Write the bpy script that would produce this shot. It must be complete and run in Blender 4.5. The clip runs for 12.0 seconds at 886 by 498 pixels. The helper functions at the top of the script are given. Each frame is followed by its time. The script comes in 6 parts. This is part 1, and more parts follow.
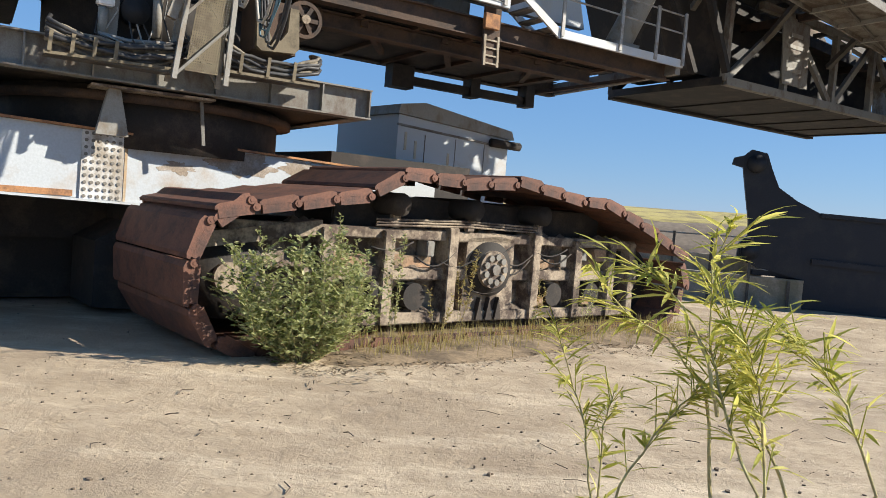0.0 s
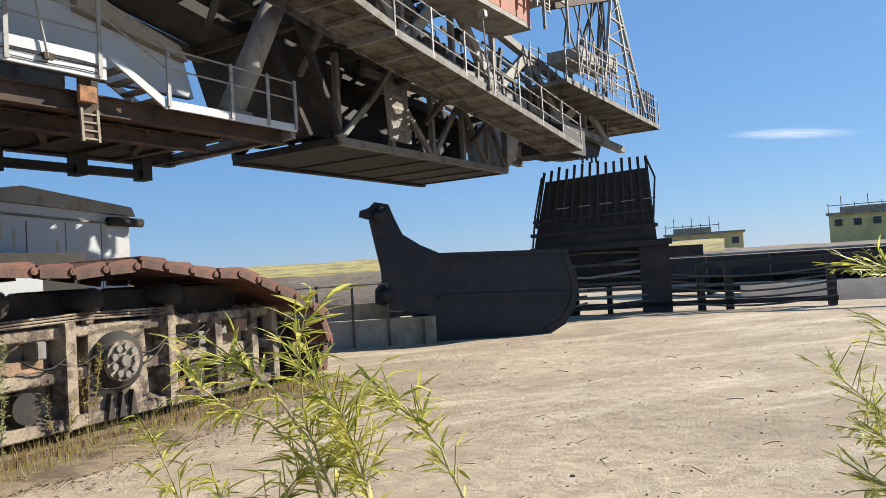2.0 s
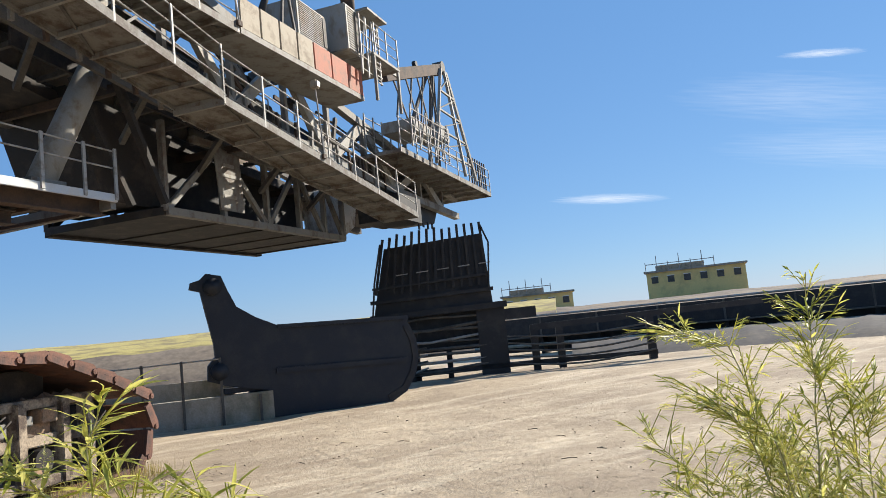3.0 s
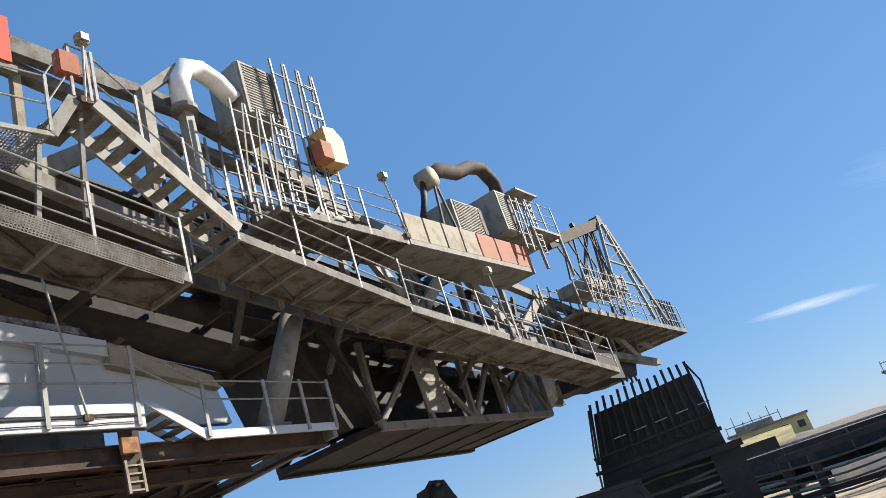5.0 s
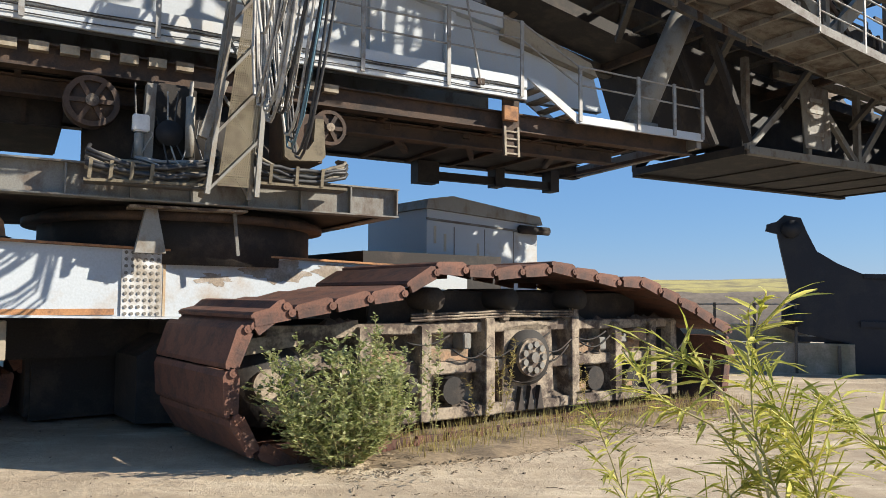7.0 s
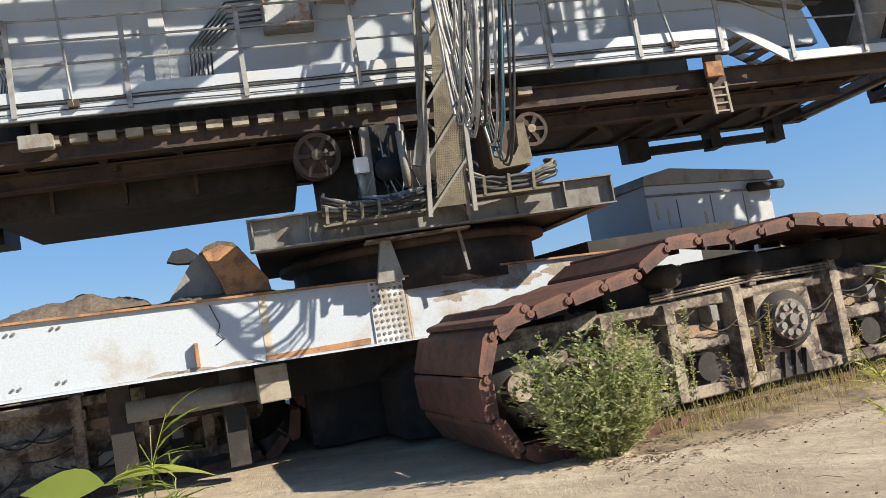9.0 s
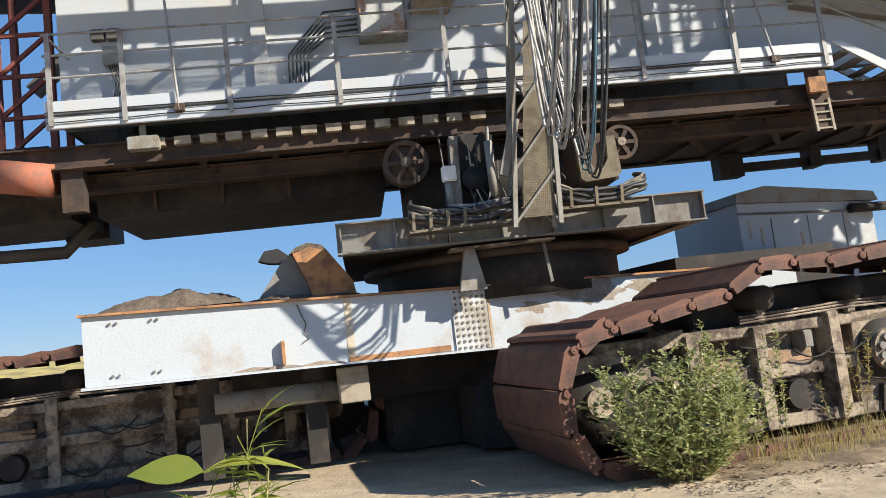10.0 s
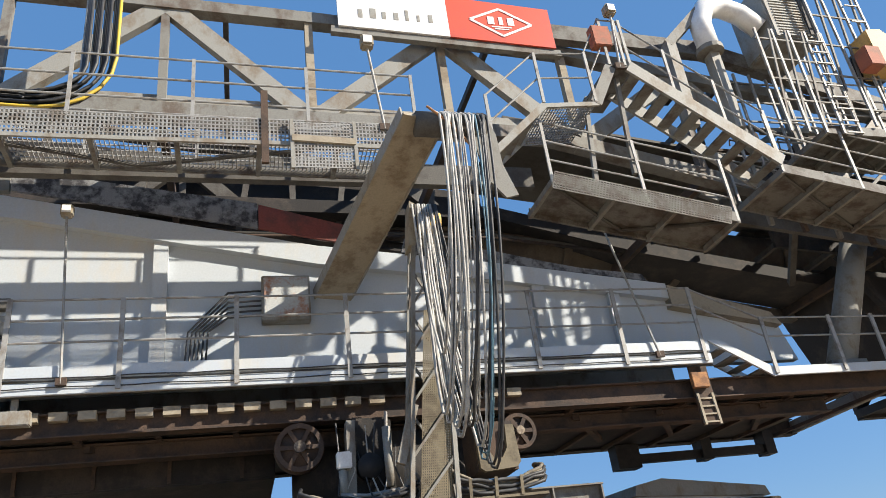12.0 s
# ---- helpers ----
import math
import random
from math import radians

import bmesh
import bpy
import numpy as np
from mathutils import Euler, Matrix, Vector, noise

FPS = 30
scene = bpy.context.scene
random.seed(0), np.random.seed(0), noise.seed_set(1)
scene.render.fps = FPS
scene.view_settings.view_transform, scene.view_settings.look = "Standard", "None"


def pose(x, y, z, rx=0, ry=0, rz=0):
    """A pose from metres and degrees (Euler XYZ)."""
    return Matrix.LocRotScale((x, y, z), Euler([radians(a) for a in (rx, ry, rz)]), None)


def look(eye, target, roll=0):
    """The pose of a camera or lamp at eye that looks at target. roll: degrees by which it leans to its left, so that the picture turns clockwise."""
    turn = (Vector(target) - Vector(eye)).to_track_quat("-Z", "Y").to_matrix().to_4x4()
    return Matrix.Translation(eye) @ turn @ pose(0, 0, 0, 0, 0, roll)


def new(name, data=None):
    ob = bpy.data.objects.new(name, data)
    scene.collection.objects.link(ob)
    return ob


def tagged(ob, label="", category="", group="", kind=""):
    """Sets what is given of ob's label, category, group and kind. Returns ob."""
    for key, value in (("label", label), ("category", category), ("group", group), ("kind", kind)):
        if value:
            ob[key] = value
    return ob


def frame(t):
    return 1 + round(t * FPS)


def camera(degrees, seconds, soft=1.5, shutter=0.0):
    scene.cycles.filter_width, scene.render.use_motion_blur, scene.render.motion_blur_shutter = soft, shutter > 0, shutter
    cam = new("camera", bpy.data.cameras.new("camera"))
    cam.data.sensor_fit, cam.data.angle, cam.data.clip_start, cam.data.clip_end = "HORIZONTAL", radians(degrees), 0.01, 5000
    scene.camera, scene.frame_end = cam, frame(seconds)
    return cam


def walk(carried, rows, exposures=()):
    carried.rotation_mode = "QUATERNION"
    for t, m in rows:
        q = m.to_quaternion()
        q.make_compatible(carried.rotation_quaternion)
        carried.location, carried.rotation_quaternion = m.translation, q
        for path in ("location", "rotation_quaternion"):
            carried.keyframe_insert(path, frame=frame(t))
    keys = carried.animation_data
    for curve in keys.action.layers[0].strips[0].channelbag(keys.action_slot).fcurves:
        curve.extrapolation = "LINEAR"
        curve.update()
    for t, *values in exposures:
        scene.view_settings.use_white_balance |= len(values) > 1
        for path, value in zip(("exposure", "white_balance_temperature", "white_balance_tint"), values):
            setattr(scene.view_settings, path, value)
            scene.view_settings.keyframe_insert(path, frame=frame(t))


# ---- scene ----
cam = camera(60.53, 12.0, soft=0.8)
PATH = [
    (0.0, pose(0.000, 0.000, 1.600, 87.04, -4.58, 0.43)),
    (0.5, pose(-0.008, 0.000, 1.598, 88.18, -2.53, 1.94)),
    (1.0, pose(0.009, -0.010, 1.598, 88.38, -0.22, -0.60)),
    (1.5, pose(0.117, -0.020, 1.658, 89.60, 2.32, -11.74)),
    (2.0, pose(0.246, 0.003, 1.690, 91.82, 3.39, -25.41)),
    (2.5, pose(0.329, 0.019, 1.731, 93.85, 4.47, -34.98)),
    (2.7, pose(0.371, 0.016, 1.739, 94.44, 5.00, -37.49)),
    (4.3, pose(0.178, 0.118, 1.699, 106.89, 13.82, -27.11)),
    (4.5, pose(0.165, 0.136, 1.717, 109.01, 15.17, -25.07)),
    (5.0, pose(0.152, 0.154, 1.732, 112.47, 17.36, -20.30)),
    (5.5, pose(0.126, 0.126, 1.720, 111.22, 15.88, -14.91)),
    (6.0, pose(0.086, 0.078, 1.697, 104.71, 9.63, -7.91)),
    (6.5, pose(0.044, 0.005, 1.667, 97.24, 2.60, -1.00)),
    (7.0, pose(0.029, -0.024, 1.647, 93.60, -0.30, 3.13)),
    (7.2, pose(0.030, -0.027, 1.641, 92.94, -0.38, 4.59)),
    (8.8, pose(0.025, -0.091, 1.650, 94.51, 9.24, 18.79)),
    (9.0, pose(0.024, -0.116, 1.629, 94.90, 9.63, 20.60)),
    (9.5, pose(0.004, -0.161, 1.637, 95.32, 8.75, 24.80)),
    (10.0, pose(-0.004, -0.173, 1.638, 96.38, 6.73, 26.43)),
    (10.5, pose(0.009, -0.171, 1.636, 100.66, 4.35, 24.27)),
    (11.0, pose(0.009, -0.123, 1.666, 107.44, 4.02, 21.46)),
    (11.5, pose(0.018, -0.115, 1.677, 113.21, 5.26, 19.84)),
    (12.0, pose(0.021, -0.112, 1.683, 116.52, 7.09, 18.97)),
]
walk(cam, PATH)

# ---- world and sun ----
SUN_YAW, SUN_EL = -90.5, 29.8
sun_dir = Vector((-math.sin(radians(SUN_YAW)) * math.cos(radians(SUN_EL)), math.cos(radians(SUN_YAW)) * math.cos(radians(SUN_EL)), math.sin(radians(SUN_EL))))
world = bpy.data.worlds.new("world")
scene.world = world
world.use_nodes = True
wt = world.node_tree
sky = wt.nodes.new("ShaderNodeTexSky")
sky.sky_type = "NISHITA"
sky.sun_disc = False
sky.sun_elevation = radians(SUN_EL)
sky.sun_rotation = radians(-SUN_YAW)
sky.air_density, sky.dust_density, sky.ozone_density = 1.0, 0.0, 3.0
haze = wt.nodes.new("ShaderNodeMix")
haze.data_type = "RGBA"
haze.inputs[0].default_value = 0.62
haze.inputs[7].default_value = (1.05, 2.85, 6.2, 1)
wt.links.new(sky.outputs[0], haze.inputs[6])
wt.links.new(haze.outputs[2], wt.nodes["Background"].inputs[0])
wt.nodes["Background"].inputs[1].default_value = 0.068
sun_data = bpy.data.lights.new("sun", "SUN")
sun_data.energy, sun_data.angle, sun_data.color = 5.0, radians(0.55), (1.0, 0.92, 0.79)
sun = new("sun", sun_data)
sun.matrix_world = look(sun_dir * 50, (0, 0, 0))
scene.view_settings.exposure = 0.87


# ---- materials ----
def material(name, base, rough=0.8, metal=0.0, stain=None, stain_scale=1.5, stain_amount=0.5, grain=0.12, grain_scale=40.0, bump=0.15, streak=1.0, vary=0.0):
    m = bpy.data.materials.new(name)
    m.use_nodes = True
    nt = m.node_tree
    bsdf = nt.nodes["Principled BSDF"]
    bsdf.inputs["Roughness"].default_value, bsdf.inputs["Metallic"].default_value = rough, metal
    tc = nt.nodes.new("ShaderNodeTexCoord")
    mp = nt.nodes.new("ShaderNodeMapping")
    mp.inputs["Scale"].default_value = (1, 1, streak)
    nt.links.new(tc.outputs["Object"], mp.inputs["Vector"])
    big = nt.nodes.new("ShaderNodeTexNoise")
    big.inputs["Scale"].default_value, big.inputs["Detail"].default_value, big.inputs["Roughness"].default_value = stain_scale, 8, 0.68
    nt.links.new(mp.outputs[0], big.inputs["Vector"])
    fine = nt.nodes.new("ShaderNodeTexNoise")
    fine.inputs["Scale"].default_value, fine.inputs["Detail"].default_value = grain_scale, 5
    nt.links.new(tc.outputs["Object"], fine.inputs["Vector"])
    ramp = nt.nodes.new("ShaderNodeValToRGB")
    mid = 0.62 - 0.24 * stain_amount
    ramp.color_ramp.elements[0].position, ramp.color_ramp.elements[1].position = mid - 0.05, mid + 0.09
    nt.links.new(big.outputs["Fac"], ramp.inputs[0])
    mix = nt.nodes.new("ShaderNodeMix")
    mix.data_type = "RGBA"
    mix.inputs[6].default_value, mix.inputs[7].default_value = (*base, 1), (*(stain or base), 1)
    nt.links.new(ramp.outputs[0], mix.inputs[0])
    val = nt.nodes.new("ShaderNodeHueSaturation")
    mr = nt.nodes.new("ShaderNodeMapRange")
    mr.inputs["From Min"].default_value, mr.inputs["From Max"].default_value = 0.25, 0.75
    mr.inputs["To Min"].default_value, mr.inputs["To Max"].default_value = 1 - grain, 1 + grain
    nt.links.new(fine.outputs["Fac"], mr.inputs[0])
    out = mr.outputs[0]
    if vary:
        info = nt.nodes.new("ShaderNodeObjectInfo")
        mv = nt.nodes.new("ShaderNodeMapRange")
        mv.inputs["To Min"].default_value, mv.inputs["To Max"].default_value = 1 - vary, 1 + vary
        nt.links.new(info.outputs["Random"], mv.inputs[0])
        mul = nt.nodes.new("ShaderNodeMath")
        mul.operation = "MULTIPLY"
        nt.links.new(out, mul.inputs[0])
        nt.links.new(mv.outputs[0], mul.inputs[1])
        out = mul.outputs[0]
    nt.links.new(mix.outputs[2], val.inputs["Color"])
    nt.links.new(out, val.inputs["Value"])
    nt.links.new(val.outputs[0], bsdf.inputs["Base Color"])
    add = nt.nodes.new("ShaderNodeMath")
    add.operation = "MULTIPLY_ADD"
    add.inputs[1].default_value = 0.5
    nt.links.new(fine.outputs["Fac"], add.inputs[0])
    nt.links.new(big.outputs["Fac"], add.inputs[2])
    bp = nt.nodes.new("ShaderNodeBump")
    bp.inputs["Strength"].default_value, bp.inputs["Distance"].default_value = bump, 0.02
    nt.links.new(add.outputs[0], bp.inputs["Height"])
    nt.links.new(bp.outputs[0], bsdf.inputs["Normal"])
    return m


white = material("white_paint", (0.47, 0.505, 0.535), 0.55, 0, (0.5, 0.49, 0.46), 1.1, 0.25, 0.06, 30, 0.08, 0.35)
white_dirty = material("dirty_white_paint", (0.66, 0.68, 0.69), 0.65, 0, (0.3, 0.26, 0.21), 1.7, 0.4, 0.12, 40, 0.15, 0.6)
white_peel = material("peeling_white_paint", (0.43, 0.465, 0.495), 0.6, 0, (0.36, 0.31, 0.26), 0.9, 0.04, 0.08, 40, 0.15, 0.9)
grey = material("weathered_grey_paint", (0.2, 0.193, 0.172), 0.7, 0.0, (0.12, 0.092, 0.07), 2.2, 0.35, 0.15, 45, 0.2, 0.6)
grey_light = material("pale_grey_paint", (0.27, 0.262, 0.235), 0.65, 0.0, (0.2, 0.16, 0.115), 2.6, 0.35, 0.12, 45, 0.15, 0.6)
# Darker copy of the grey, also used to colour parts that stand in shade.
grey_dark = material("dark_and_shaded_grey", (0.09, 0.083, 0.072), 0.75, 0.0, (0.06, 0.05, 0.042), 2.0, 0.4, 0.2, 45, 0.25)
grey_walk = material("walkway_grey_paint", (0.15, 0.142, 0.125), 0.7, 0.0, (0.07, 0.052, 0.038), 2.2, 0.5, 0.18, 45, 0.2)
galv = material("galvanised_steel", (0.31, 0.305, 0.29), 0.6, 0.1, (0.2, 0.17, 0.14), 4, 0.3, 0.12, 60, 0.1)
# Rust brown and oily near-black, both lowered further to deepen shade under the machine.
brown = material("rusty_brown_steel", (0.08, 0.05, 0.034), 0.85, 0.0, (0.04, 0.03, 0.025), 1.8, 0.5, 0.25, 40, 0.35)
dark = material("oily_and_shaded_steel", (0.02, 0.017, 0.015), 0.8, 0.0, (0.05, 0.038, 0.03), 1.6, 0.35, 0.25, 40, 0.3)
rust_pad = material("rusted_track_steel", (0.15, 0.068, 0.045), 0.75, 0.15, (0.075, 0.042, 0.034), 2.4, 0.45, 0.22, 50, 0.3, 1.0, 0.18)
rust = material("orange_rust", (0.38, 0.19, 0.085), 0.9, 0, (0.2, 0.105, 0.06), 4, 0.45, 0.2, 40, 0.3)
mud_steel = material("mud_caked_steel", (0.33, 0.27, 0.2), 0.9, 0, (0.09, 0.066, 0.052), 3.0, 0.6, 0.3, 35, 0.5)
bucket_mat = material("blue_black_steel", (0.011, 0.014, 0.022), 0.6, 0.2, (0.02, 0.022, 0.026), 1.6, 0.4, 0.2, 30, 0.2)
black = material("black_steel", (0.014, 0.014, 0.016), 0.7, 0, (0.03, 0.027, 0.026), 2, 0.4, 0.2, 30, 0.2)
stain_rust = material("rust_run", (0.47, 0.41, 0.31), 0.8, 0, (0.36, 0.23, 0.12), 3, 0.4, 0.15, 30, 0.15, 0.3)
lid_mat = material("rusting_lid", (0.42, 0.43, 0.42), 0.7, 0, (0.34, 0.14, 0.06), 2.6, 0.3, 0.12, 30, 0.2)
peel_mat = material("bare_mud_patch", (0.27, 0.22, 0.17), 0.9, 0, (0.36, 0.32, 0.28), 6, 0.4, 0.2, 40, 0.4)
red = material("red_paint", (0.62, 0.075, 0.035), 0.5, 0, (0.5, 0.07, 0.04), 1.5, 0.3, 0.06, 30, 0.06)
red_faded = material("faded_red_paint", (0.36, 0.115, 0.065), 0.75, 0, (0.24, 0.11, 0.07), 2.5, 0.4, 0.12, 30, 0.15)
red_dark = material("red_oxide_paint", (0.22, 0.06, 0.045), 0.75, 0, (0.13, 0.05, 0.04), 3, 0.4, 0.15, 30, 0.15)
sign_white = material("sign_white", (0.78, 0.77, 0.75), 0.55, 0, (0.66, 0.63, 0.6), 3, 0.3, 0.05, 30, 0.05)
cream = material("cream_panel", (0.32, 0.275, 0.205), 0.75, 0, (0.2, 0.155, 0.105), 2, 0.35, 0.1, 30, 0.1)
yellow = material("ochre_paint", (0.55, 0.34, 0.1), 0.6, 0, (0.4, 0.25, 0.1), 2, 0.3, 0.1, 30, 0.1)
tube_brown = material("brown_conveyor_steel", (0.15, 0.115, 0.078), 0.8, 0, (0.09, 0.066, 0.046), 0.9, 0.45, 0.15, 25, 0.2)
cable_grey = material("grey_cable", (0.42, 0.41, 0.38), 0.6, 0, (0.2, 0.19, 0.18), 3, 0.4, 0.15, 40, 0.05)
cable_black = material("black_cable", (0.03, 0.03, 0.032), 0.55, 0, (0.06, 0.06, 0.06), 3, 0.4, 0.15, 40, 0.05)
cable_blue = material("blue_cable", (0.1, 0.2, 0.26), 0.55, 0, (0.06, 0.1, 0.12), 3, 0.4, 0.15, 40, 0.05)
cable_yellow = material("yellow_cable", (0.6, 0.42, 0.05), 0.55, 0, (0.4, 0.28, 0.06), 3, 0.3, 0.1, 40, 0.05)
dirt = material("loose_soil", (0.13, 0.1, 0.075), 0.95, 0, (0.08, 0.06, 0.045), 5, 0.45, 0.3, 30, 0.8)


def ground_material():
    """Pale compacted sand: broad darker drifts, worn pale tracks, gravel specks and a grainy relief."""
    m = bpy.data.materials.new("sandy_ground")
    m.use_nodes = True
    nt = m.node_tree
    L = nt.links.new
    bsdf = nt.nodes["Principled BSDF"]
    bsdf.inputs["Roughness"].default_value = 0.95
    tc = nt.nodes.new("ShaderNodeTexCoord")

    def tex(scale, detail, rough, stretch=(1, 1, 1), turn=0.0):
        mp = nt.nodes.new("ShaderNodeMapping")
        mp.inputs["Scale"].default_value = stretch
        mp.inputs["Rotation"].default_value = (0, 0, turn)
        L(tc.outputs["Object"], mp.inputs[0])
        no = nt.nodes.new("ShaderNodeTexNoise")
        no.inputs["Scale"].default_value, no.inputs["Detail"].default_value, no.inputs["Roughness"].default_value = scale, detail, rough
        L(mp.outputs[0], no.inputs["Vector"])
        return no.outputs["Fac"]

    def ramp(src, lo, hi):
        r = nt.nodes.new("ShaderNodeMapRange")
        r.inputs["From Min"].default_value, r.inputs["From Max"].default_value = lo, hi
        L(src, r.inputs[0])
        return r.outputs[0]

    def blend(fac, a, b):
        x = nt.nodes.new("ShaderNodeMix")
        x.data_type = "RGBA"
        L(fac, x.inputs[0])
        for sock, v in ((6, a), (7, b)):
            if isinstance(v, tuple):
                x.inputs[sock].default_value = (*v, 1)
            else:
                L(v, x.inputs[sock])
        return x.outputs[2]

    drift = ramp(tex(0.3, 9, 0.7), 0.42, 0.6)
    worn = ramp(tex(0.55, 8, 0.72, (0.35, 1.6, 1), 0.5), 0.5, 0.66)
    mottle = ramp(tex(3.5, 8, 0.75), 0.46, 0.64)
    speck = ramp(tex(34, 4, 0.75), 0.62, 0.7)
    col = blend(drift, (0.45, 0.36, 0.25), (0.31, 0.24, 0.165))
    col = blend(worn, col, (0.6, 0.5, 0.365))
    dark_mix = nt.nodes.new("ShaderNodeMath")
    dark_mix.operation = "MULTIPLY"
    dark_mix.inputs[1].default_value = 0.5
    L(mottle, dark_mix.inputs[0])
    col = blend(dark_mix.outputs[0], col, (0.25, 0.19, 0.125))
    sp = nt.nodes.new("ShaderNodeMath")
    sp.operation = "MULTIPLY"
    sp.inputs[1].default_value = 0.7
    L(speck, sp.inputs[0])
    col = blend(sp.outputs[0], col, (0.13, 0.1, 0.075))
    L(col, bsdf.inputs["Base Color"])
    relief = nt.nodes.new("ShaderNodeMath")
    relief.operation = "MULTIPLY_ADD"
    relief.inputs[1].default_value = 0.35
    L(tex(22, 8, 0.75), relief.inputs[0])
    L(tex(2.6, 6, 0.65), relief.inputs[2])
    bp = nt.nodes.new("ShaderNodeBump")
    bp.inputs["Strength"].default_value, bp.inputs["Distance"].default_value = 0.8, 0.05
    L(relief.outputs[0], bp.inputs["Height"])
    L(bp.outputs[0], bsdf.inputs["Normal"])
    return m


sand = ground_material()
litter = material("leaf_litter_soil", (0.25, 0.185, 0.115), 0.95, 0, (0.13, 0.095, 0.06), 2.2, 0.5, 0.3, 18, 0.9)
rusty_mud = material("rusty_mud", (0.33, 0.21, 0.13), 0.95, 0, (0.2, 0.15, 0.1), 5, 0.5, 0.3, 35, 0.5)
tan_hose = material("dusty_hose", (0.21, 0.18, 0.13), 0.7, 0, (0.1, 0.085, 0.07), 4, 0.45, 0.2, 40, 0.1)
tan_mesh = material("tan_mesh_steel", (0.17, 0.14, 0.09), 0.75, 0, (0.1, 0.08, 0.05), 3, 0.4, 0.15, 40, 0.1)
peel_grey = material("peeling_grey_strip", (0.22, 0.22, 0.22), 0.75, 0, (0.035, 0.033, 0.036), 3.2, 0.5, 0.15, 40, 0.25)
concrete = material("concrete", (0.34, 0.31, 0.26), 0.9, 0, (0.2, 0.19, 0.14), 1.1, 0.45, 0.15, 30, 0.25, 0.6)
grass_mat = material("dry_grass", (0.38, 0.31, 0.1), 0.9, 0, (0.2, 0.16, 0.07), 0.5, 0.45, 0.25, 8, 0.4, 1, 0.1)
bank_mat = material("bank_soil", (0.2, 0.155, 0.11), 0.95, 0, (0.11, 0.085, 0.065), 0.25, 0.5, 0.25, 3, 0.5)
# Soil coloured dark for the berm's shaded face.
berm_mat = material("shaded_berm_soil", (0.055, 0.05, 0.05), 0.9, 0, (0.09, 0.075, 0.06), 0.5, 0.35, 0.2, 5, 0.4)
building_mat = material("ochre_cladding", (0.8, 0.58, 0.22), 0.8, 0, (0.62, 0.45, 0.18), 0.4, 0.4, 0.05, 5, 0.05)


def leaf_material(name, base, tip):
    m = bpy.data.materials.new(name)
    m.use_nodes = True
    nt = m.node_tree
    bsdf = nt.nodes["Principled BSDF"]
    geo = nt.nodes.new("ShaderNodeNewGeometry")
    mix = nt.nodes.new("ShaderNodeMix")
    mix.data_type = "RGBA"
    mix.inputs[6].default_value, mix.inputs[7].default_value = (*base, 1), (*tip, 1)
    nt.links.new(geo.outputs["Random Per Island"], mix.inputs[0])
    nt.links.new(mix.outputs[2], bsdf.inputs["Base Color"])
    bsdf.inputs["Roughness"].default_value = 0.5
    tr = nt.nodes.new("ShaderNodeBsdfTranslucent")
    nt.links.new(mix.outputs[2], tr.inputs[0])
    ms = nt.nodes.new("ShaderNodeMixShader")
    ms.inputs[0].default_value = 0.5
    nt.links.new(bsdf.outputs[0], ms.inputs[1])
    nt.links.new(tr.outputs[0], ms.inputs[2])
    nt.links.new(ms.outputs[0], nt.nodes["Material Output"].inputs[0])
    return m


leaf_bush = leaf_material("bush_leaf", (0.2, 0.25, 0.07), (0.62, 0.62, 0.34))
leaf_willow = leaf_material("willow_leaf", (0.26, 0.29, 0.035), (0.74, 0.68, 0.2))
leaf_broad = leaf_material("broad_leaf", (0.16, 0.22, 0.03), (0.36, 0.38, 0.08))
leaf_dry = leaf_material("dry_grass_blade", (0.3, 0.23, 0.1), (0.42, 0.37, 0.13))
twig = material("twig_bark", (0.36, 0.3, 0.14), 0.8, 0, (0.48, 0.44, 0.2), 8, 0.4, 0.2, 60, 0.2)

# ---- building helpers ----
# Plan directions: the upper works (MS), the boom over them (MBOOM) and the chassis with its crawlers (MC). MS and MBOOM
# are scaled about the eye to fit the camera's view. In each, x runs along the machine, y away from the path.
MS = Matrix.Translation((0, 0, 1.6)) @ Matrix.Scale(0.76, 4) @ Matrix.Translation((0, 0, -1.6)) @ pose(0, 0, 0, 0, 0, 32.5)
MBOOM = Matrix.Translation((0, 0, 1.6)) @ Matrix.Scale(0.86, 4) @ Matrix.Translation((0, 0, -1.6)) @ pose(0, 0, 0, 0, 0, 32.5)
MC = pose(0, 0, 0, 0, 0, 40.0)
MW = Matrix.Identity(4)
BASE = {}


def thing(name, frame_m, base, label, category, group="", kind=""):
    ob = new(name)
    ob.empty_display_size = 0.2
    ob.matrix_world = frame_m @ Matrix.Translation(base)
    BASE[ob.name] = Vector(base)
    return tagged(ob, label, category, group, kind)


def finish(bm, name, mat, smooth):
    bmesh.ops.recalc_face_normals(bm, faces=bm.faces[:])
    me = bpy.data.meshes.new(name)
    bm.to_mesh(me)
    bm.free()
    me.materials.append(mat)
    if smooth:
        for p in me.polygons:
            p.use_smooth = True
    return me


def part(name, bm, mat, parent, label="", smooth=False):
    """One mesh under a thing or under a part; its coordinates are those of the thing's plan frame."""
    me = finish(bm, name, mat, smooth)
    base = BASE[parent.name]
    me.transform(Matrix.Translation(-base))
    ob = new(name, me)
    ob.parent = parent
    BASE[ob.name] = base
    if label:
        tagged(ob, label)
    return ob


def solid(name, bm, mat, frame_m, label, category, kind="", group="", smooth=False):
    """A thing that is one mesh."""
    me = finish(bm, name, mat, smooth)
    ob = new(name, me)
    ob.matrix_world = frame_m
    return tagged(ob, label, category, group, kind)


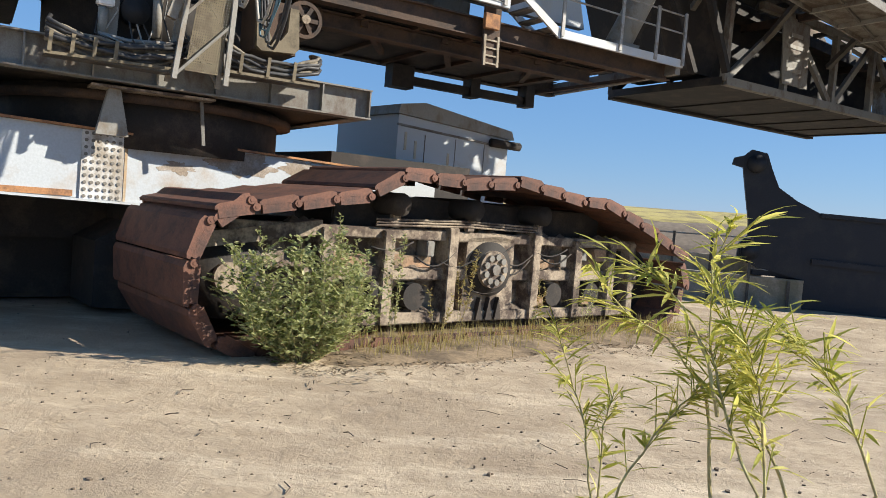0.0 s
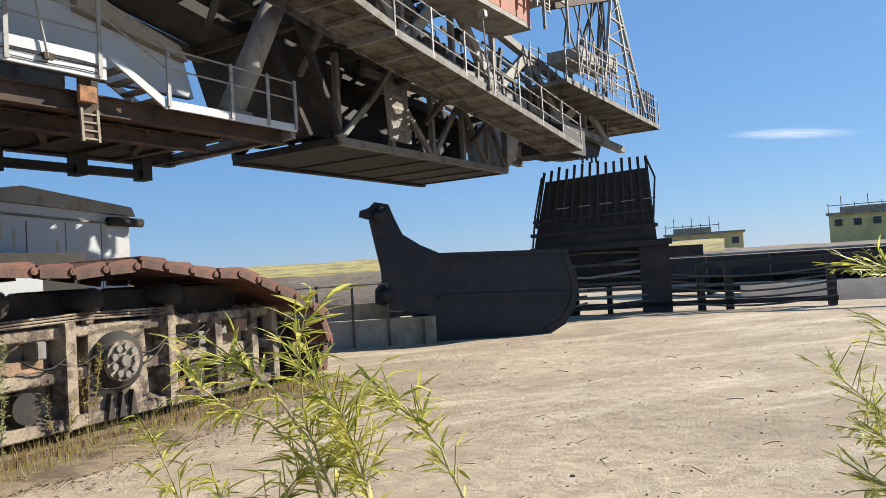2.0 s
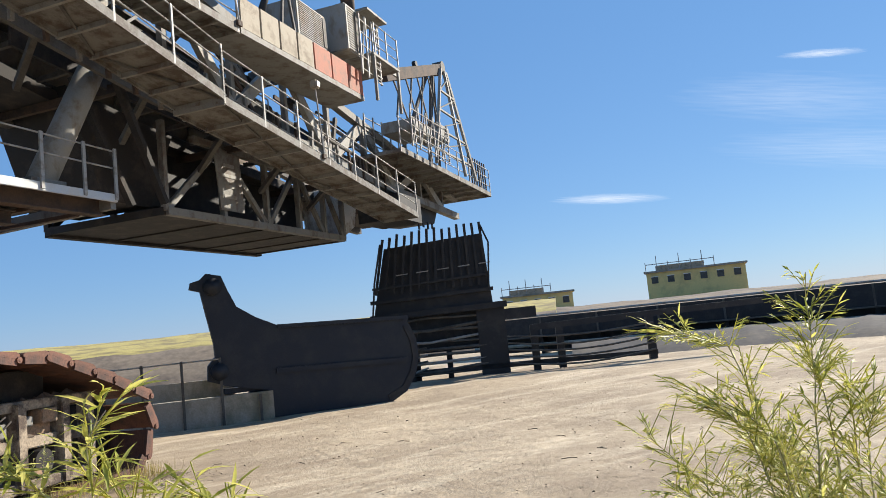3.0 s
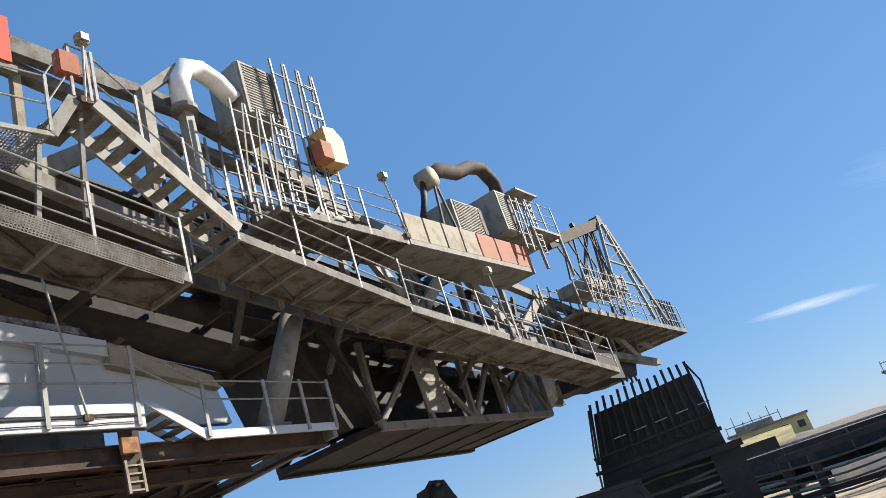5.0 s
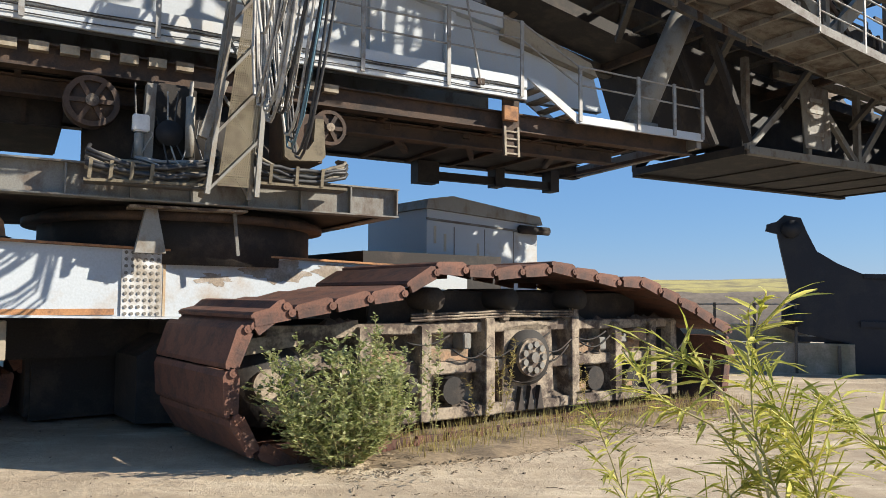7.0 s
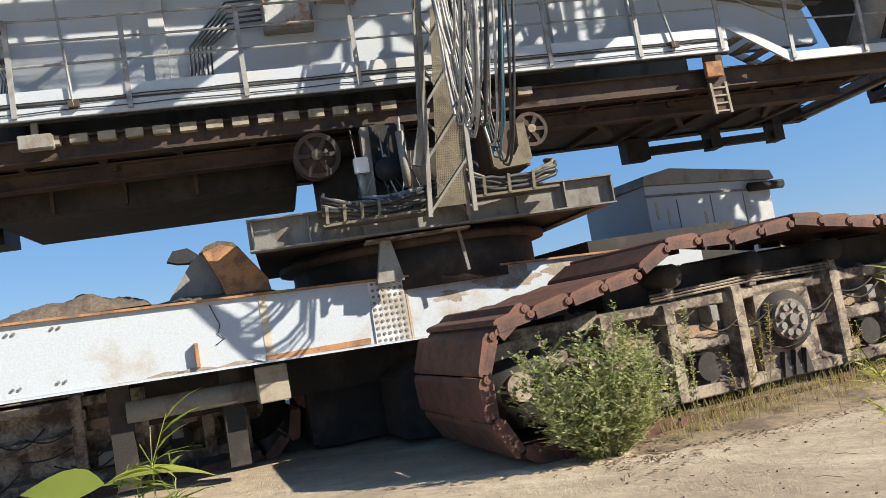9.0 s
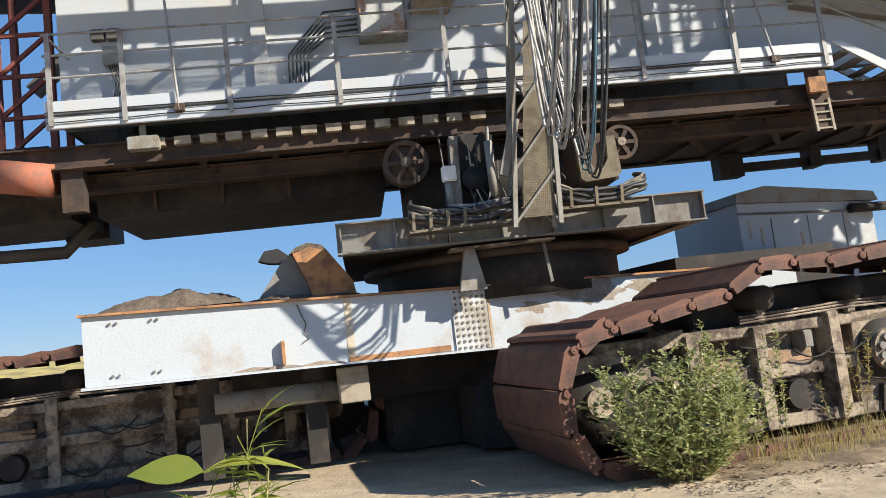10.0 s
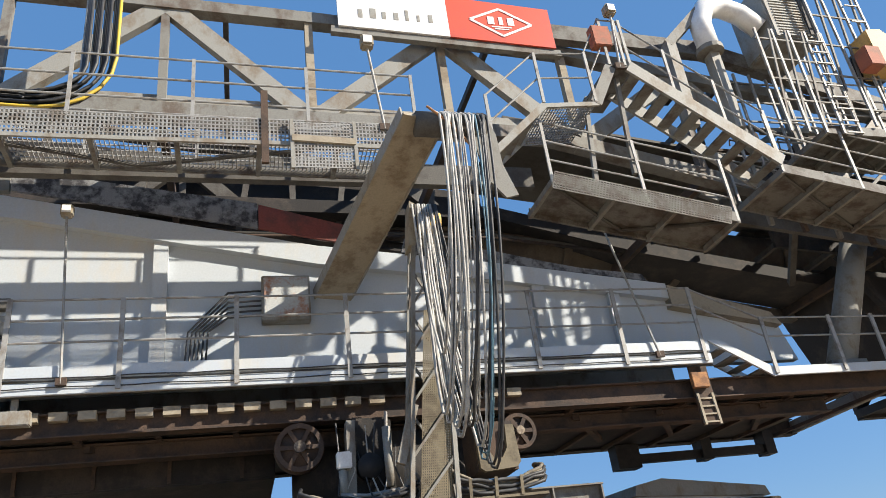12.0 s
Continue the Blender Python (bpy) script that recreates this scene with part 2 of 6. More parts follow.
def hexa(bm, pts):
    v = [bm.verts.new(p) for p in pts]
    for f in ((0, 1, 2, 3), (7, 6, 5, 4), (0, 4, 5, 1), (1, 5, 6, 2), (2, 6, 7, 3), (3, 7, 4, 0)):
        bm.faces.new([v[i] for i in f])


def box(x0, x1, y0, y1, z0, z1, bm=None, bevel=0.0):
    made = bm is None
    bm = bm or bmesh.new()
    hexa(bm, [(x0, y0, z0), (x1, y0, z0), (x1, y1, z0), (x0, y1, z0), (x0, y0, z1), (x1, y0, z1), (x1, y1, z1), (x0, y1, z1)])
    if made and bevel:
        bmesh.ops.bevel(bm, geom=bm.edges[:], offset=bevel, segments=2, affect="EDGES")
    return bm


def basis(p, q):
    d = (Vector(q) - Vector(p)).normalized()
    up = Vector((0, 0, 1)) if abs(d.z) < 0.95 else Vector((1, 0, 0))
    s = d.cross(up).normalized()
    return d, s, s.cross(d)


def bar(p, q, w, h, bm=None):
    """A rectangular bar from p to q, w wide and h high."""
    bm = bm or bmesh.new()
    p, q = Vector(p), Vector(q)
    d, s, u = basis(p, q)
    c = [s * (-w / 2) + u * (-h / 2), s * (w / 2) + u * (-h / 2), s * (w / 2) + u * (h / 2), s * (-w / 2) + u * (h / 2)]
    hexa(bm, [p + k for k in c] + [q + k for k in c])
    return bm


def ibeam(p, q, w, h, bm=None, t=0.025):
    """A rolled I section from p to q."""
    bm = bm or bmesh.new()
    p, q = Vector(p), Vector(q)
    d, s, u = basis(p, q)
    a, b, c, e = w / 2, t / 2, h / 2, h / 2 - t
    out = [(-a, -c), (a, -c), (a, -e), (b, -e), (b, e), (a, e), (a, c), (-a, c), (-a, e), (-b, e), (-b, -e), (-a, -e)]
    r0 = [bm.verts.new(p + s * x + u * y) for x, y in out]
    r1 = [bm.verts.new(q + s * x + u * y) for x, y in out]
    for k in range(12):
        bm.faces.new((r0[k], r0[(k + 1) % 12], r1[(k + 1) % 12], r1[k]))
    bm.faces.new(r0[::-1])
    bm.faces.new(r1)
    return bm


def tube(pts, r, seg=6, bm=None, caps=True, r1=None):
    """A round bar, pipe or cable along a line of points, thinning to r1."""
    bm = bm or bmesh.new()
    pts = [Vector(p) for p in pts]
    rings = []
    side = None
    for i, p in enumerate(pts):
        d = (pts[min(i + 1, len(pts) - 1)] - pts[max(i - 1, 0)]).normalized()
        if side is None:
            side = d.cross(Vector((0, 0, 1)) if abs(d.z) < 0.9 else Vector((1, 0, 0)))
        side = (side - d * side.dot(d)).normalized()
        up = d.cross(side)
        rr = r if r1 is None else r + (r1 - r) * i / (len(pts) - 1)
        rings.append([bm.verts.new(p + (side * math.cos(2 * math.pi * k / seg) + up * math.sin(2 * math.pi * k / seg)) * rr) for k in range(seg)])
    for a, b in zip(rings, rings[1:]):
        for k in range(seg):
            bm.faces.new((a[k], a[(k + 1) % seg], b[(k + 1) % seg], b[k]))
    if caps:
        bm.faces.new(rings[0][::-1])
        bm.faces.new(rings[-1])
    return bm


def prism(outline, y0, y1, bm=None):
    """An outline of (x, z) given thickness from y0 to y1."""
    bm = bm or bmesh.new()
    a = [bm.verts.new((x, y0, z)) for x, z in outline]
    b = [bm.verts.new((x, y1, z)) for x, z in outline]
    bm.faces.new(a)
    bm.faces.new(b[::-1])
    n = len(a)
    for i in range(n):
        bm.faces.new((a[i], b[i], b[(i + 1) % n], a[(i + 1) % n]))
    return bm


def drum(cx, y0, y1, cz, r, seg=28, bm=None):
    return prism([(cx + r * math.cos(2 * math.pi * k / seg), cz + r * math.sin(2 * math.pi * k / seg)) for k in range(seg)], y0, y1, bm)


def column(cx, cy, z0, z1, r, seg=40, bm=None, r1=None):
    return tube([(cx, cy, z0), (cx, cy, z1)], r, seg, bm, True, r1)


def grating(p, along, across, nx, ny, w=0.008, bm=None):
    """An open grid of flat bars over the parallelogram p, p+along, p+across."""
    bm = bm or bmesh.new()
    p, a, c = Vector(p), Vector(along), Vector(across)
    for i in range(nx + 1):
        bar(p + a * (i / nx), p + a * (i / nx) + c, w, 0.02, bm)
    for j in range(ny + 1):
        bar(p + c * (j / ny), p + c * (j / ny) + a, w, 0.02, bm)
    return bm


def lerp(a, b, s):
    return tuple(x + (y - x) * s for x, y in zip(a, b))


def railing(parent, line, height, step, mat, levels=(1.0, 0.64, 0.32), below=0.0, post=0.05, r=0.017):
    """Posts and rails along a line of points at deck height."""
    for a, b in zip(line, line[1:]):
        n = max(1, round((Vector(b) - Vector(a)).length / step))
        for i in range(n + 1):
            if i == 0 and a is not line[0]:
                continue
            x, y, z = lerp(a, b, i / n)
            part("post", box(x - post / 2, x + post / 2, y - 0.012, y + 0.02, z - below, z + height), mat, parent)
    for k in levels:
        part("rail", tube([(x, y + 0.035, z + height * k) for x, y, z in line], r), mat, parent)


rnd = random.Random(4)

# ---- ground and distance ----
def ground_z(x, y):
    if math.hypot(x, y) > 45:
        return 0.0
    return 0.035 * noise.noise((x * 0.5, y * 0.5, 0)) + 0.02 * noise.noise((x * 1.7, y * 1.7, 3))


def ground_sheet():
    bm = bmesh.new()
    xs = [-900, -300, -120, -60, -40] + [-30 + 0.5 * i for i in range(141)] + [45, 60, 120, 300, 900]
    ys = [-900, -300, -100, -40, -20] + [-10 + 0.5 * i for i in range(108)] + [50, 60, 120, 300, 900]
    grid = []
    for x in xs:
        col = []
        for y in ys:
            col.append(bm.verts.new((x, y, ground_z(x, y))))
        grid.append(col)
    for i in range(len(xs) - 1):
        for j in range(len(ys) - 1):
            bm.faces.new((grid[i][j], grid[i + 1][j], grid[i + 1][j + 1], grid[i][j + 1]))
    return bm


solid("ground", ground_sheet(), sand, MW, "pale sandy ground, dry and driven over", "ground", "structure", smooth=True)


def ridge(d0, d1, az0, az1, z0, z1, rough, seed, name, mat, label):
    """A long bank round the place, from bearing az0 to az1."""
    bm = bmesh.new()
    n = 120
    cols = []
    for i in range(n + 1):
        a = radians(az0 + (az1 - az0) * i / n)
        col = []
        for k in range(6):
            s = k / 5
            d = d0 + (d1 - d0) * s + rough * 2 * noise.noise((i * 0.2, k, seed))
            z = z0 + (z1 - z0) * min(1, s * 1.25) + rough * noise.noise((i * 0.35, k * 1.3, seed + 5))
            col.append(bm.verts.new((-math.sin(a) * d, math.cos(a) * d, z if k else -0.1)))
        cols.append(col)
    for a, b in zip(cols, cols[1:]):
        for k in range(5):
            bm.faces.new((a[k], a[k + 1], b[k + 1], b[k]))
    return solid(name, bm, mat, MW, label, "bank", "structure", smooth=True)


ridge(46, 52, 100, -46, 0, 2.0, 0.2, 1, "bank", bank_mat, "brown soil bank behind the yard")
ridge(52, 75, 100, -46, 1.7, 3.3, 0.12, 2, "grass_bank", grass_mat, "bank top covered with dry yellow grass")
ridge(60, 110, -30, -120, 0, 2.6, 0.3, 3, "far_bank", bank_mat, "far earth bank with patchy growth")
ridge(29, 33, -47, -85, 0, 0.55, 0.08, 4, "berm", berm_mat, "low dark berm along the edge of the yard")

# ---- crawlers ----
def track_path():
    """Outer line of the shoes, as (x, z), once round: sagging top, front roller, ground, rear roller."""
    top = [(3.1, 1.5), (3.9, 1.62), (4.55, 1.72), (5.15, 2.02), (6.1, 1.98), (7.1, 2.06), (8.1, 1.92), (8.8, 1.9), (9.4, 1.7), (10.1, 1.47), (10.65, 1.25)]
    back = [(10.85, 0.85), (10.75, 0.4), (10.4, 0.06)]
    low = [(9.5, 0.0), (6.5, 0.0), (4.0, 0.0), (3.2, 0.03)]
    front = [(2.85, 0.25), (2.68, 0.6), (2.68, 1.0), (2.8, 1.3)]
    return top + back + low + front


def walk_line(line, step):
    """Points at even steps along a closed line, each with its direction."""
    out, carry = [], 0.0
    n = len(line)
    for i in range(n):
        a, b = Vector((*line[i], 0)), Vector((*line[(i + 1) % n], 0))
        length = (b - a).length
        s = carry
        while s < length:
            out.append((a.lerp(b, s / length), (b - a).normalized()))
            s += step
        carry = s - length
    return out


def shoe_mesh(w, length):
    """A track shoe: ribbed plate, raised leading lip, and two hinge lugs at its outer end."""
    bm = bmesh.new()
    half = length / 2
    prism([(-half + 0.012, -0.035), (half - 0.012, -0.035), (half - 0.012, 0.02), (half - 0.07, 0.045), (-half + 0.05, 0.02), (-half + 0.012, 0.0)], 0, w, bm)
    box(-half + 0.04, half - 0.05, 0.0, 0.05, -0.12, -0.036, bm)
    box(-half + 0.04, half - 0.05, w - 0.05, w, -0.12, -0.036, bm)
    for cx in (half - 0.03,):
        drum(cx, -0.022, 0.02, -0.05, 0.042, 10, bm)
        drum(cx, -0.026, -0.021, -0.05, 0.018, 8, bm)
    bmesh.ops.recalc_face_normals(bm, faces=bm.faces[:])
    me = bpy.data.meshes.new("track_shoe")
    bm.to_mesh(me)
    bm.free()
    me.materials.append(rust_pad)
    return me


def make_crawler(y_out, x_shift, label, detail=True):
    ob = thing("crawler", MC, (6.5 + x_shift, y_out + 1.1, 0), label, "crawler track", "crawlers")
    base = BASE[ob.name]
    width, step = 2.15, 0.455
    me = shoe_mesh(width, step)
    for p, d in walk_line(track_path(), step):
        shoe = new("track_shoe", me)
        shoe.parent = ob
        ang = math.atan2(d.y, d.x)
        flip = -ang
        tilt = rnd.uniform(-1.6, 1.6)
        shoe.matrix_local = Matrix.Translation(Vector((p.x + x_shift, y_out + rnd.uniform(-0.02, 0.02), p.y)) - base) @ Matrix.Rotation(flip, 4, "Y") @ pose(0, 0, 0, 0, tilt, 0)
    x, y = x_shift, y_out + 0.55
    # side frame: bottom and top beams, uprights, inset panels
    part("side_frame", box(3.6 + x, 10.1 + x, y + 0.22, y + 1.3, 0.3, 1.22), mud_steel, ob)
    part("bottom_beam", box(4.3 + x, 10.0 + x, y - 0.02, y + 0.3, 0.16, 0.3, bevel=0.012), mud_steel, ob)
    part("middle_beam", box(4.2 + x, 10.0 + x, y + 0.03, y + 0.3, 0.7, 0.85, bevel=0.012), mud_steel, ob)
    part("top_beam", box(3.3 + x, 10.2 + x, y + 0.02, y + 0.3, 1.2, 1.33, bevel=0.012), mud_steel, ob)
    part("sloping_beam", bar((2.95 + x, y + 0.1, 1.1), (4.4 + x, y + 0.1, 1.3), 0.2, 0.16), mud_steel, ob)
    for ux in (4.45, 5.3, 6.3, 7.85, 8.75, 9.55, 10.05):
        part("upright", box(ux - 0.08 + x, ux + 0.08 + x, y - 0.06, y + 0.25, 0.16, 1.38 if ux in (6.3, 7.85) else 1.3, bevel=0.012), mud_steel, ob)
    for ux, w in ((4.85, 0.5), (5.75, 0.6), (8.3, 0.6), (9.15, 0.5)):
        part("support_roller", drum(ux + x, y - 0.02, y + 0.25, 0.5, 0.17, 18), dark, ob)
        part("cover_plate", box(ux - w / 2 + x, ux + w / 2 + x, y + 0.08, y + 0.23, 0.85, 1.0, bevel=0.01), rusty_mud, ob, "rust-stained cover plate")
    # drive gear with hub and bolts
    if detail:
        wheel = part("drive_wheel", drum(6.98 + x, y - 0.06, y + 0.22, 0.86, 0.36, 36), dark, ob, "dark toothed drive wheel with a bolted hub", True)
        part("hub_plate", drum(6.98 + x, y - 0.12, y - 0.04, 0.86, 0.25, 28), mud_steel, wheel)
        for k in range(9):
            a = 2 * math.pi * k / 9
            part("bolt", drum(6.98 + x + 0.17 * math.cos(a), y - 0.16, y - 0.11, 0.86 + 0.17 * math.sin(a), 0.045, 8), grey, wheel)
        part("hub_cap", drum(6.98 + x, y - 0.17, y - 0.11, 0.86, 0.07, 16), grey, wheel)
        part("drive_plate", prism([(6.55 + x, 0.17), (7.5 + x, 0.17), (7.45 + x, 1.25), (7.2 + x, 1.3), (6.6 + x, 1.25)], y + 0.02, y + 0.2), mud_steel, ob)
        for px in (6.83, 7.0, 7.17):
            part("gusset", prism([(px - 0.06 + x, 0.18), (px + 0.06 + x, 0.18), (px + x, 0.48)], y - 0.06, y + 0.02), dark, ob)
    for k in range(3):
        part("grease_pipe", tube([(5.1 + x, y - 0.02, 1.36 + 0.035 * k), (6.6 + x, y - 0.02, 1.4 + 0.035 * k), (7.9 + x, y, 1.38 + 0.035 * k)], 0.014), mud_steel, ob)
    for cx, cz, r in ((3.35, 0.72, 0.45), (10.2, 0.72, 0.5)):
        w = part("end_roller", drum(cx + x, y + 0.12, y + 1.2, cz, r, 32), dark, ob, "", True)
        part("roller_boss", drum(cx + x, y + 0.06, y + 0.13, cz, 0.16, 20), mud_steel, w)
    # Dark box added to fill the gap under the sagging shoes with shade.
    part("gap_filler", box(4.7 + x, 9.6 + x, y + 0.32, y + 1.25, 1.3, 1.72, bevel=0.02), dark, ob)
    for cx in (5.4, 6.6, 7.9):
        part("carrier_roller", drum(cx + x, y - 0.1, y + 1.2, 1.62, 0.14, 18), dark, ob, "", True)
        part("carrier_bracket", box(cx - 0.06 + x, cx + 0.06 + x, y - 0.02, y + 0.06, 1.34, 1.66, bevel=0.01), mud_steel, ob)
    # caked soil lumps on the ledges
    lumps = bmesh.new()
    for k in range(90):
        px, pz = rnd.uniform(3.6, 10.0) + x, rnd.choice((0.31, 0.86, 1.34, 0.31))
        r = rnd.uniform(0.03, 0.11)
        ring = [lumps.verts.new((px + r * 1.6 * math.cos(a) * rnd.uniform(0.7, 1.2), y + 0.1 + r * 0.9 * math.sin(a), pz - 0.01)) for a in (0, 1.05, 2.1, 3.14, 4.19, 5.24)]
        tip = lumps.verts.new((px, y + 0.12, pz + r * 0.7))
        for q in range(6):
            lumps.faces.new((ring[q], ring[(q + 1) % 6], tip))
    tagged(part("caked_soil", lumps, dirt, ob, "lumps of soil on the ledges"), kind="stuff")
    for k in range(9):
        px = rnd.uniform(4.6, 9.6) + x
        w, h0 = rnd.uniform(0.12, 0.3), rnd.choice((0.34, 0.5, 0.9, 1.0))
        part("bracket", box(px - w / 2, px + w / 2, y - 0.03, y + 0.2, h0, h0 + rnd.uniform(0.08, 0.25), bevel=0.012), rnd.choice((mud_steel, rusty_mud, grey, dark)), ob)
    for k in range(9):
        a = rnd.uniform(3.6, 9.4) + x
        h, sag = rnd.uniform(0.35, 1.15), rnd.uniform(0.05, 0.18)
        part("hydraulic_hose", tube([(a + 0.09 * q, y - 0.05, h - sag * math.sin(math.pi * q / 7) + 0.01 * q) for q in range(8)], 0.012), dark, ob, "", True)
    return ob


make_crawler(6.85, 0.0, "rusted crawler track with brown steel shoes and mud-caked side frame")
make_crawler(11.2, -9.3, "rusted crawler track with brown shoes standing behind the white girder", False)

# ---- chassis ----
gird = thing("chassis_girder", MC, (2, 9.8, 1.35), "white painted steel girder with rust streaks and peeling paint", "girder")
zt = lambda u: 2.33 - 0.026 * (u + 1.95)
zb = lambda u: 1.47 - 0.0225 * (u + 1.95)
part("web", prism([(-2.05, zb(-2.05) + 0.03), (7.5, zb(7.5) + 0.03), (7.5, zt(7.5) - 0.03), (-2.05, zt(-2.05) - 0.03)], 9.32, 10.6), white_peel, gird)
part("top_flange", prism([(-2.09, zt(-2.09) - 0.028), (7.5, zt(7.5) - 0.028), (7.5, zt(7.5)), (-2.09, zt(-2.09))], 9.26, 10.66), rust, gird, "rusty top flange")
part("bottom_flange", prism([(-2.09, zb(-2.09)), (7.5, zb(7.5)), (7.5, zb(7.5) + 0.028), (-2.09, zb(-2.09) + 0.028)], 9.27, 10.64), white_peel, gird)
plate = part("splice_plate", box(2.32, 2.78, 9.295, 9.322, zb(2.5) + 0.03, zt(2.5) - 0.03), white_dirty, gird, "bolted splice plate, pale grey with rivet rows")
riv = bpy.data.meshes.new("rivet")
rb = bmesh.new()
drum(0, -0.012, 0.006, 0, 0.021, 8, rb)
rb.to_mesh(riv)
rb.free()
riv.materials.append(grey)
for i in range(6):
    for j in range(10):
        r = new("rivet", riv)
        r.parent = plate
        r.location = Vector((2.365 + i * 0.074, 9.295, 1.43 + j * 0.08)) - BASE[plate.name]
part("hanger_plate", box(0.15, 0.19, 9.22, 9.32, 1.5, 1.78), rust, gird, "small rusty plate")
for bx in (-1.75, -1.3):
    for bz in (1.6, 2.2):
        for k in (0, 0.07):
            part("bolt", drum(bx + k, 9.29, 9.33, bz, 0.016, 8), grey, gird)
part("rust_strip", box(0.95, 2.25, 9.305, 9.32, zb(1.6) + 0.03, zb(1.6) + 0.1), rust, gird, "rust-brown lower edge")
part("rust_run", box(0.95, 1.04, 9.312, 9.32, zb(1.0) + 0.03, zt(1.0) - 0.03), stain_rust, gird, "orange rust run down the web")
part("rust_run", box(2.8, 2.83, 9.312, 9.32, zb(2.8) + 0.03, zt(2.8) - 0.03), stain_rust, gird, "pale rust run beside the splice")
part("crack_line", tube([(0.38, 9.31, 2.2), (0.42, 9.3, 2.08), (0.47, 9.31, 1.95), (0.44, 9.3, 1.86), (0.5, 9.31, 1.78), (0.4, 9.31, 1.72)], 0.007, 5), cable_black, gird)
for cx, cz, rx, rz in ((3.45, 1.86, 0.26, 0.1), (4.3, 1.98, 0.55, 0.2), (5.15, 2.0, 0.4, 0.12)):
    n = 64
    outline_ = []
    for k in range(n):
        a = 2 * math.pi * k / n
        f = 0.75 + 0.55 * noise.noise((math.cos(a) * 1.6 + cx * 7, math.sin(a) * 1.6, cz)) + 0.25 * noise.noise((math.cos(a) * 6, math.sin(a) * 6, cx))
        outline_.append((cx + rx * math.cos(a) * f, min(zt(cx) - 0.04, cz + rz * math.sin(a) * f)))
    part("peeled_patch", prism(outline_, 9.317, 9.32), peel_mat, gird, "patch of peeled paint and mud")
for cx in (-0.2, 0.1, 0.6):
    part("mud_strip", prism([(cx - 0.25, zb(cx) + 0.03), (cx + 0.3, zb(cx) + 0.03), (cx + 0.2, zb(cx) + 0.055), (cx, zb(cx) + 0.08), (cx - 0.2, zb(cx) + 0.05)], 9.29, 9.32), peel_mat, gird)
br = thing("lifting_bracket", MC, (1.0, 9.8, 2.25), "rust-stained triangular steel bracket standing on the girder", "bracket")
part("cheek", prism([(-0.1, 2.28), (0.6, 2.27), (0.56, 2.5), (0.4, 2.88), (0.3, 2.84)], 9.75, 9.8), grey, br)
part("rear_cheek", prism([(0.2, 2.28), (1.1, 2.27), (0.9, 2.6), (0.5, 2.86)], 10.3, 10.36), dark, br)
part("face_plate", prism([(0.4, 2.86), (0.62, 2.93), (0.84, 2.86), (1.13, 2.45), (1.16, 2.27), (0.62, 2.27), (0.56, 2.48)], 9.55, 10.3), rust, br, "orange rusted face plate")
part("soil_cap", prism([(0.36, 2.86), (0.6, 2.93), (0.86, 2.85), (0.78, 2.95), (0.6, 2.99), (0.44, 2.94)], 9.6, 10.25), dirt, br, "dark soil on top")
part("hook_arm", bar((0.38, 9.9, 2.72), (0.22, 9.9, 2.86), 0.05, 0.05), dark, br)
part("hook_block", prism([(-0.02, 2.84), (0.1, 2.8), (0.34, 2.78), (0.36, 2.88), (0.24, 2.98), (0.06, 2.96)], 9.85, 10.05), black, br, "black block on a short arm")

chassis = thing("undercarriage", MC, (5, 13, 0.5), "dark oily undercarriage frame between the crawlers, shaded gaps filled with boxes", "undercarriage")
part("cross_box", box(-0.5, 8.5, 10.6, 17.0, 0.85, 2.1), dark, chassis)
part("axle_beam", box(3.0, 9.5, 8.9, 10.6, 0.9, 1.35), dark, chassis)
# Two dark solids added where there is only shade under the girder.
part("shade_filler", box(1.6, 8.6, 10.9, 13.0, 0.04, 0.9, bevel=0.06), dark, chassis)
part("inner_shade_filler", prism([(2.6, 0.1), (3.6, 0.02), (8.8, 0.02), (8.8, 1.4), (3.4, 1.4), (2.6, 0.9)], 9.6, 10.6), dark, chassis)
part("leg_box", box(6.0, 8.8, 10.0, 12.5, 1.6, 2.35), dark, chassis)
part("support_cylinder", tube([(-0.7, 9.9, 1.1), (1.0, 9.9, 1.08)], 0.13, 16), grey, chassis, "grey steering cylinder", True)
part("cylinder_block", box(0.82, 1.2, 9.55, 9.8, 0.92, 1.36, bevel=0.01), cream, chassis, "pale block under the girder")
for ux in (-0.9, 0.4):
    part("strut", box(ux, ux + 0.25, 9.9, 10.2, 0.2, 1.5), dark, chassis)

# Housing scaled about the eye: keeps its outline from the camera, catches the sun.
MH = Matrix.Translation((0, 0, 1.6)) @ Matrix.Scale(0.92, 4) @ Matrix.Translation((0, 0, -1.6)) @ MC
cab = thing("equipment_housing", MH, (10, 12.8, 2.0), "pale grey steel housing with rust streaks beside the slew ring", "housing")
part("housing", prism([(8.63, 1.6), (11.6, 1.6), (11.6, 3.22), (8.63, 3.38)], 12.0, 14.2), white_peel, cab)
part("lid", prism([(8.55, 3.38), (11.68, 3.22), (11.6, 3.4), (9.2, 3.66), (8.6, 3.56)], 11.9, 14.3), grey_light, cab)
part("seam", bar((8.6, 11.97, 3.18), (11.6, 11.97, 3.04), 0.04, 0.04), grey, cab)
for ux in (9.3, 10.1, 10.9):
    part("panel_joint", box(ux, ux + 0.015, 11.99, 12.0, 1.7, 3.05), grey, cab)
for ux, zz in ((9.05, 2.75), (9.9, 2.6), (8.8, 2.9)):
    part("rust_run", box(ux, ux + 0.06, 11.993, 12.0, zz - 0.2, zz + 0.15), stain_rust, cab, "rust run on the housing")
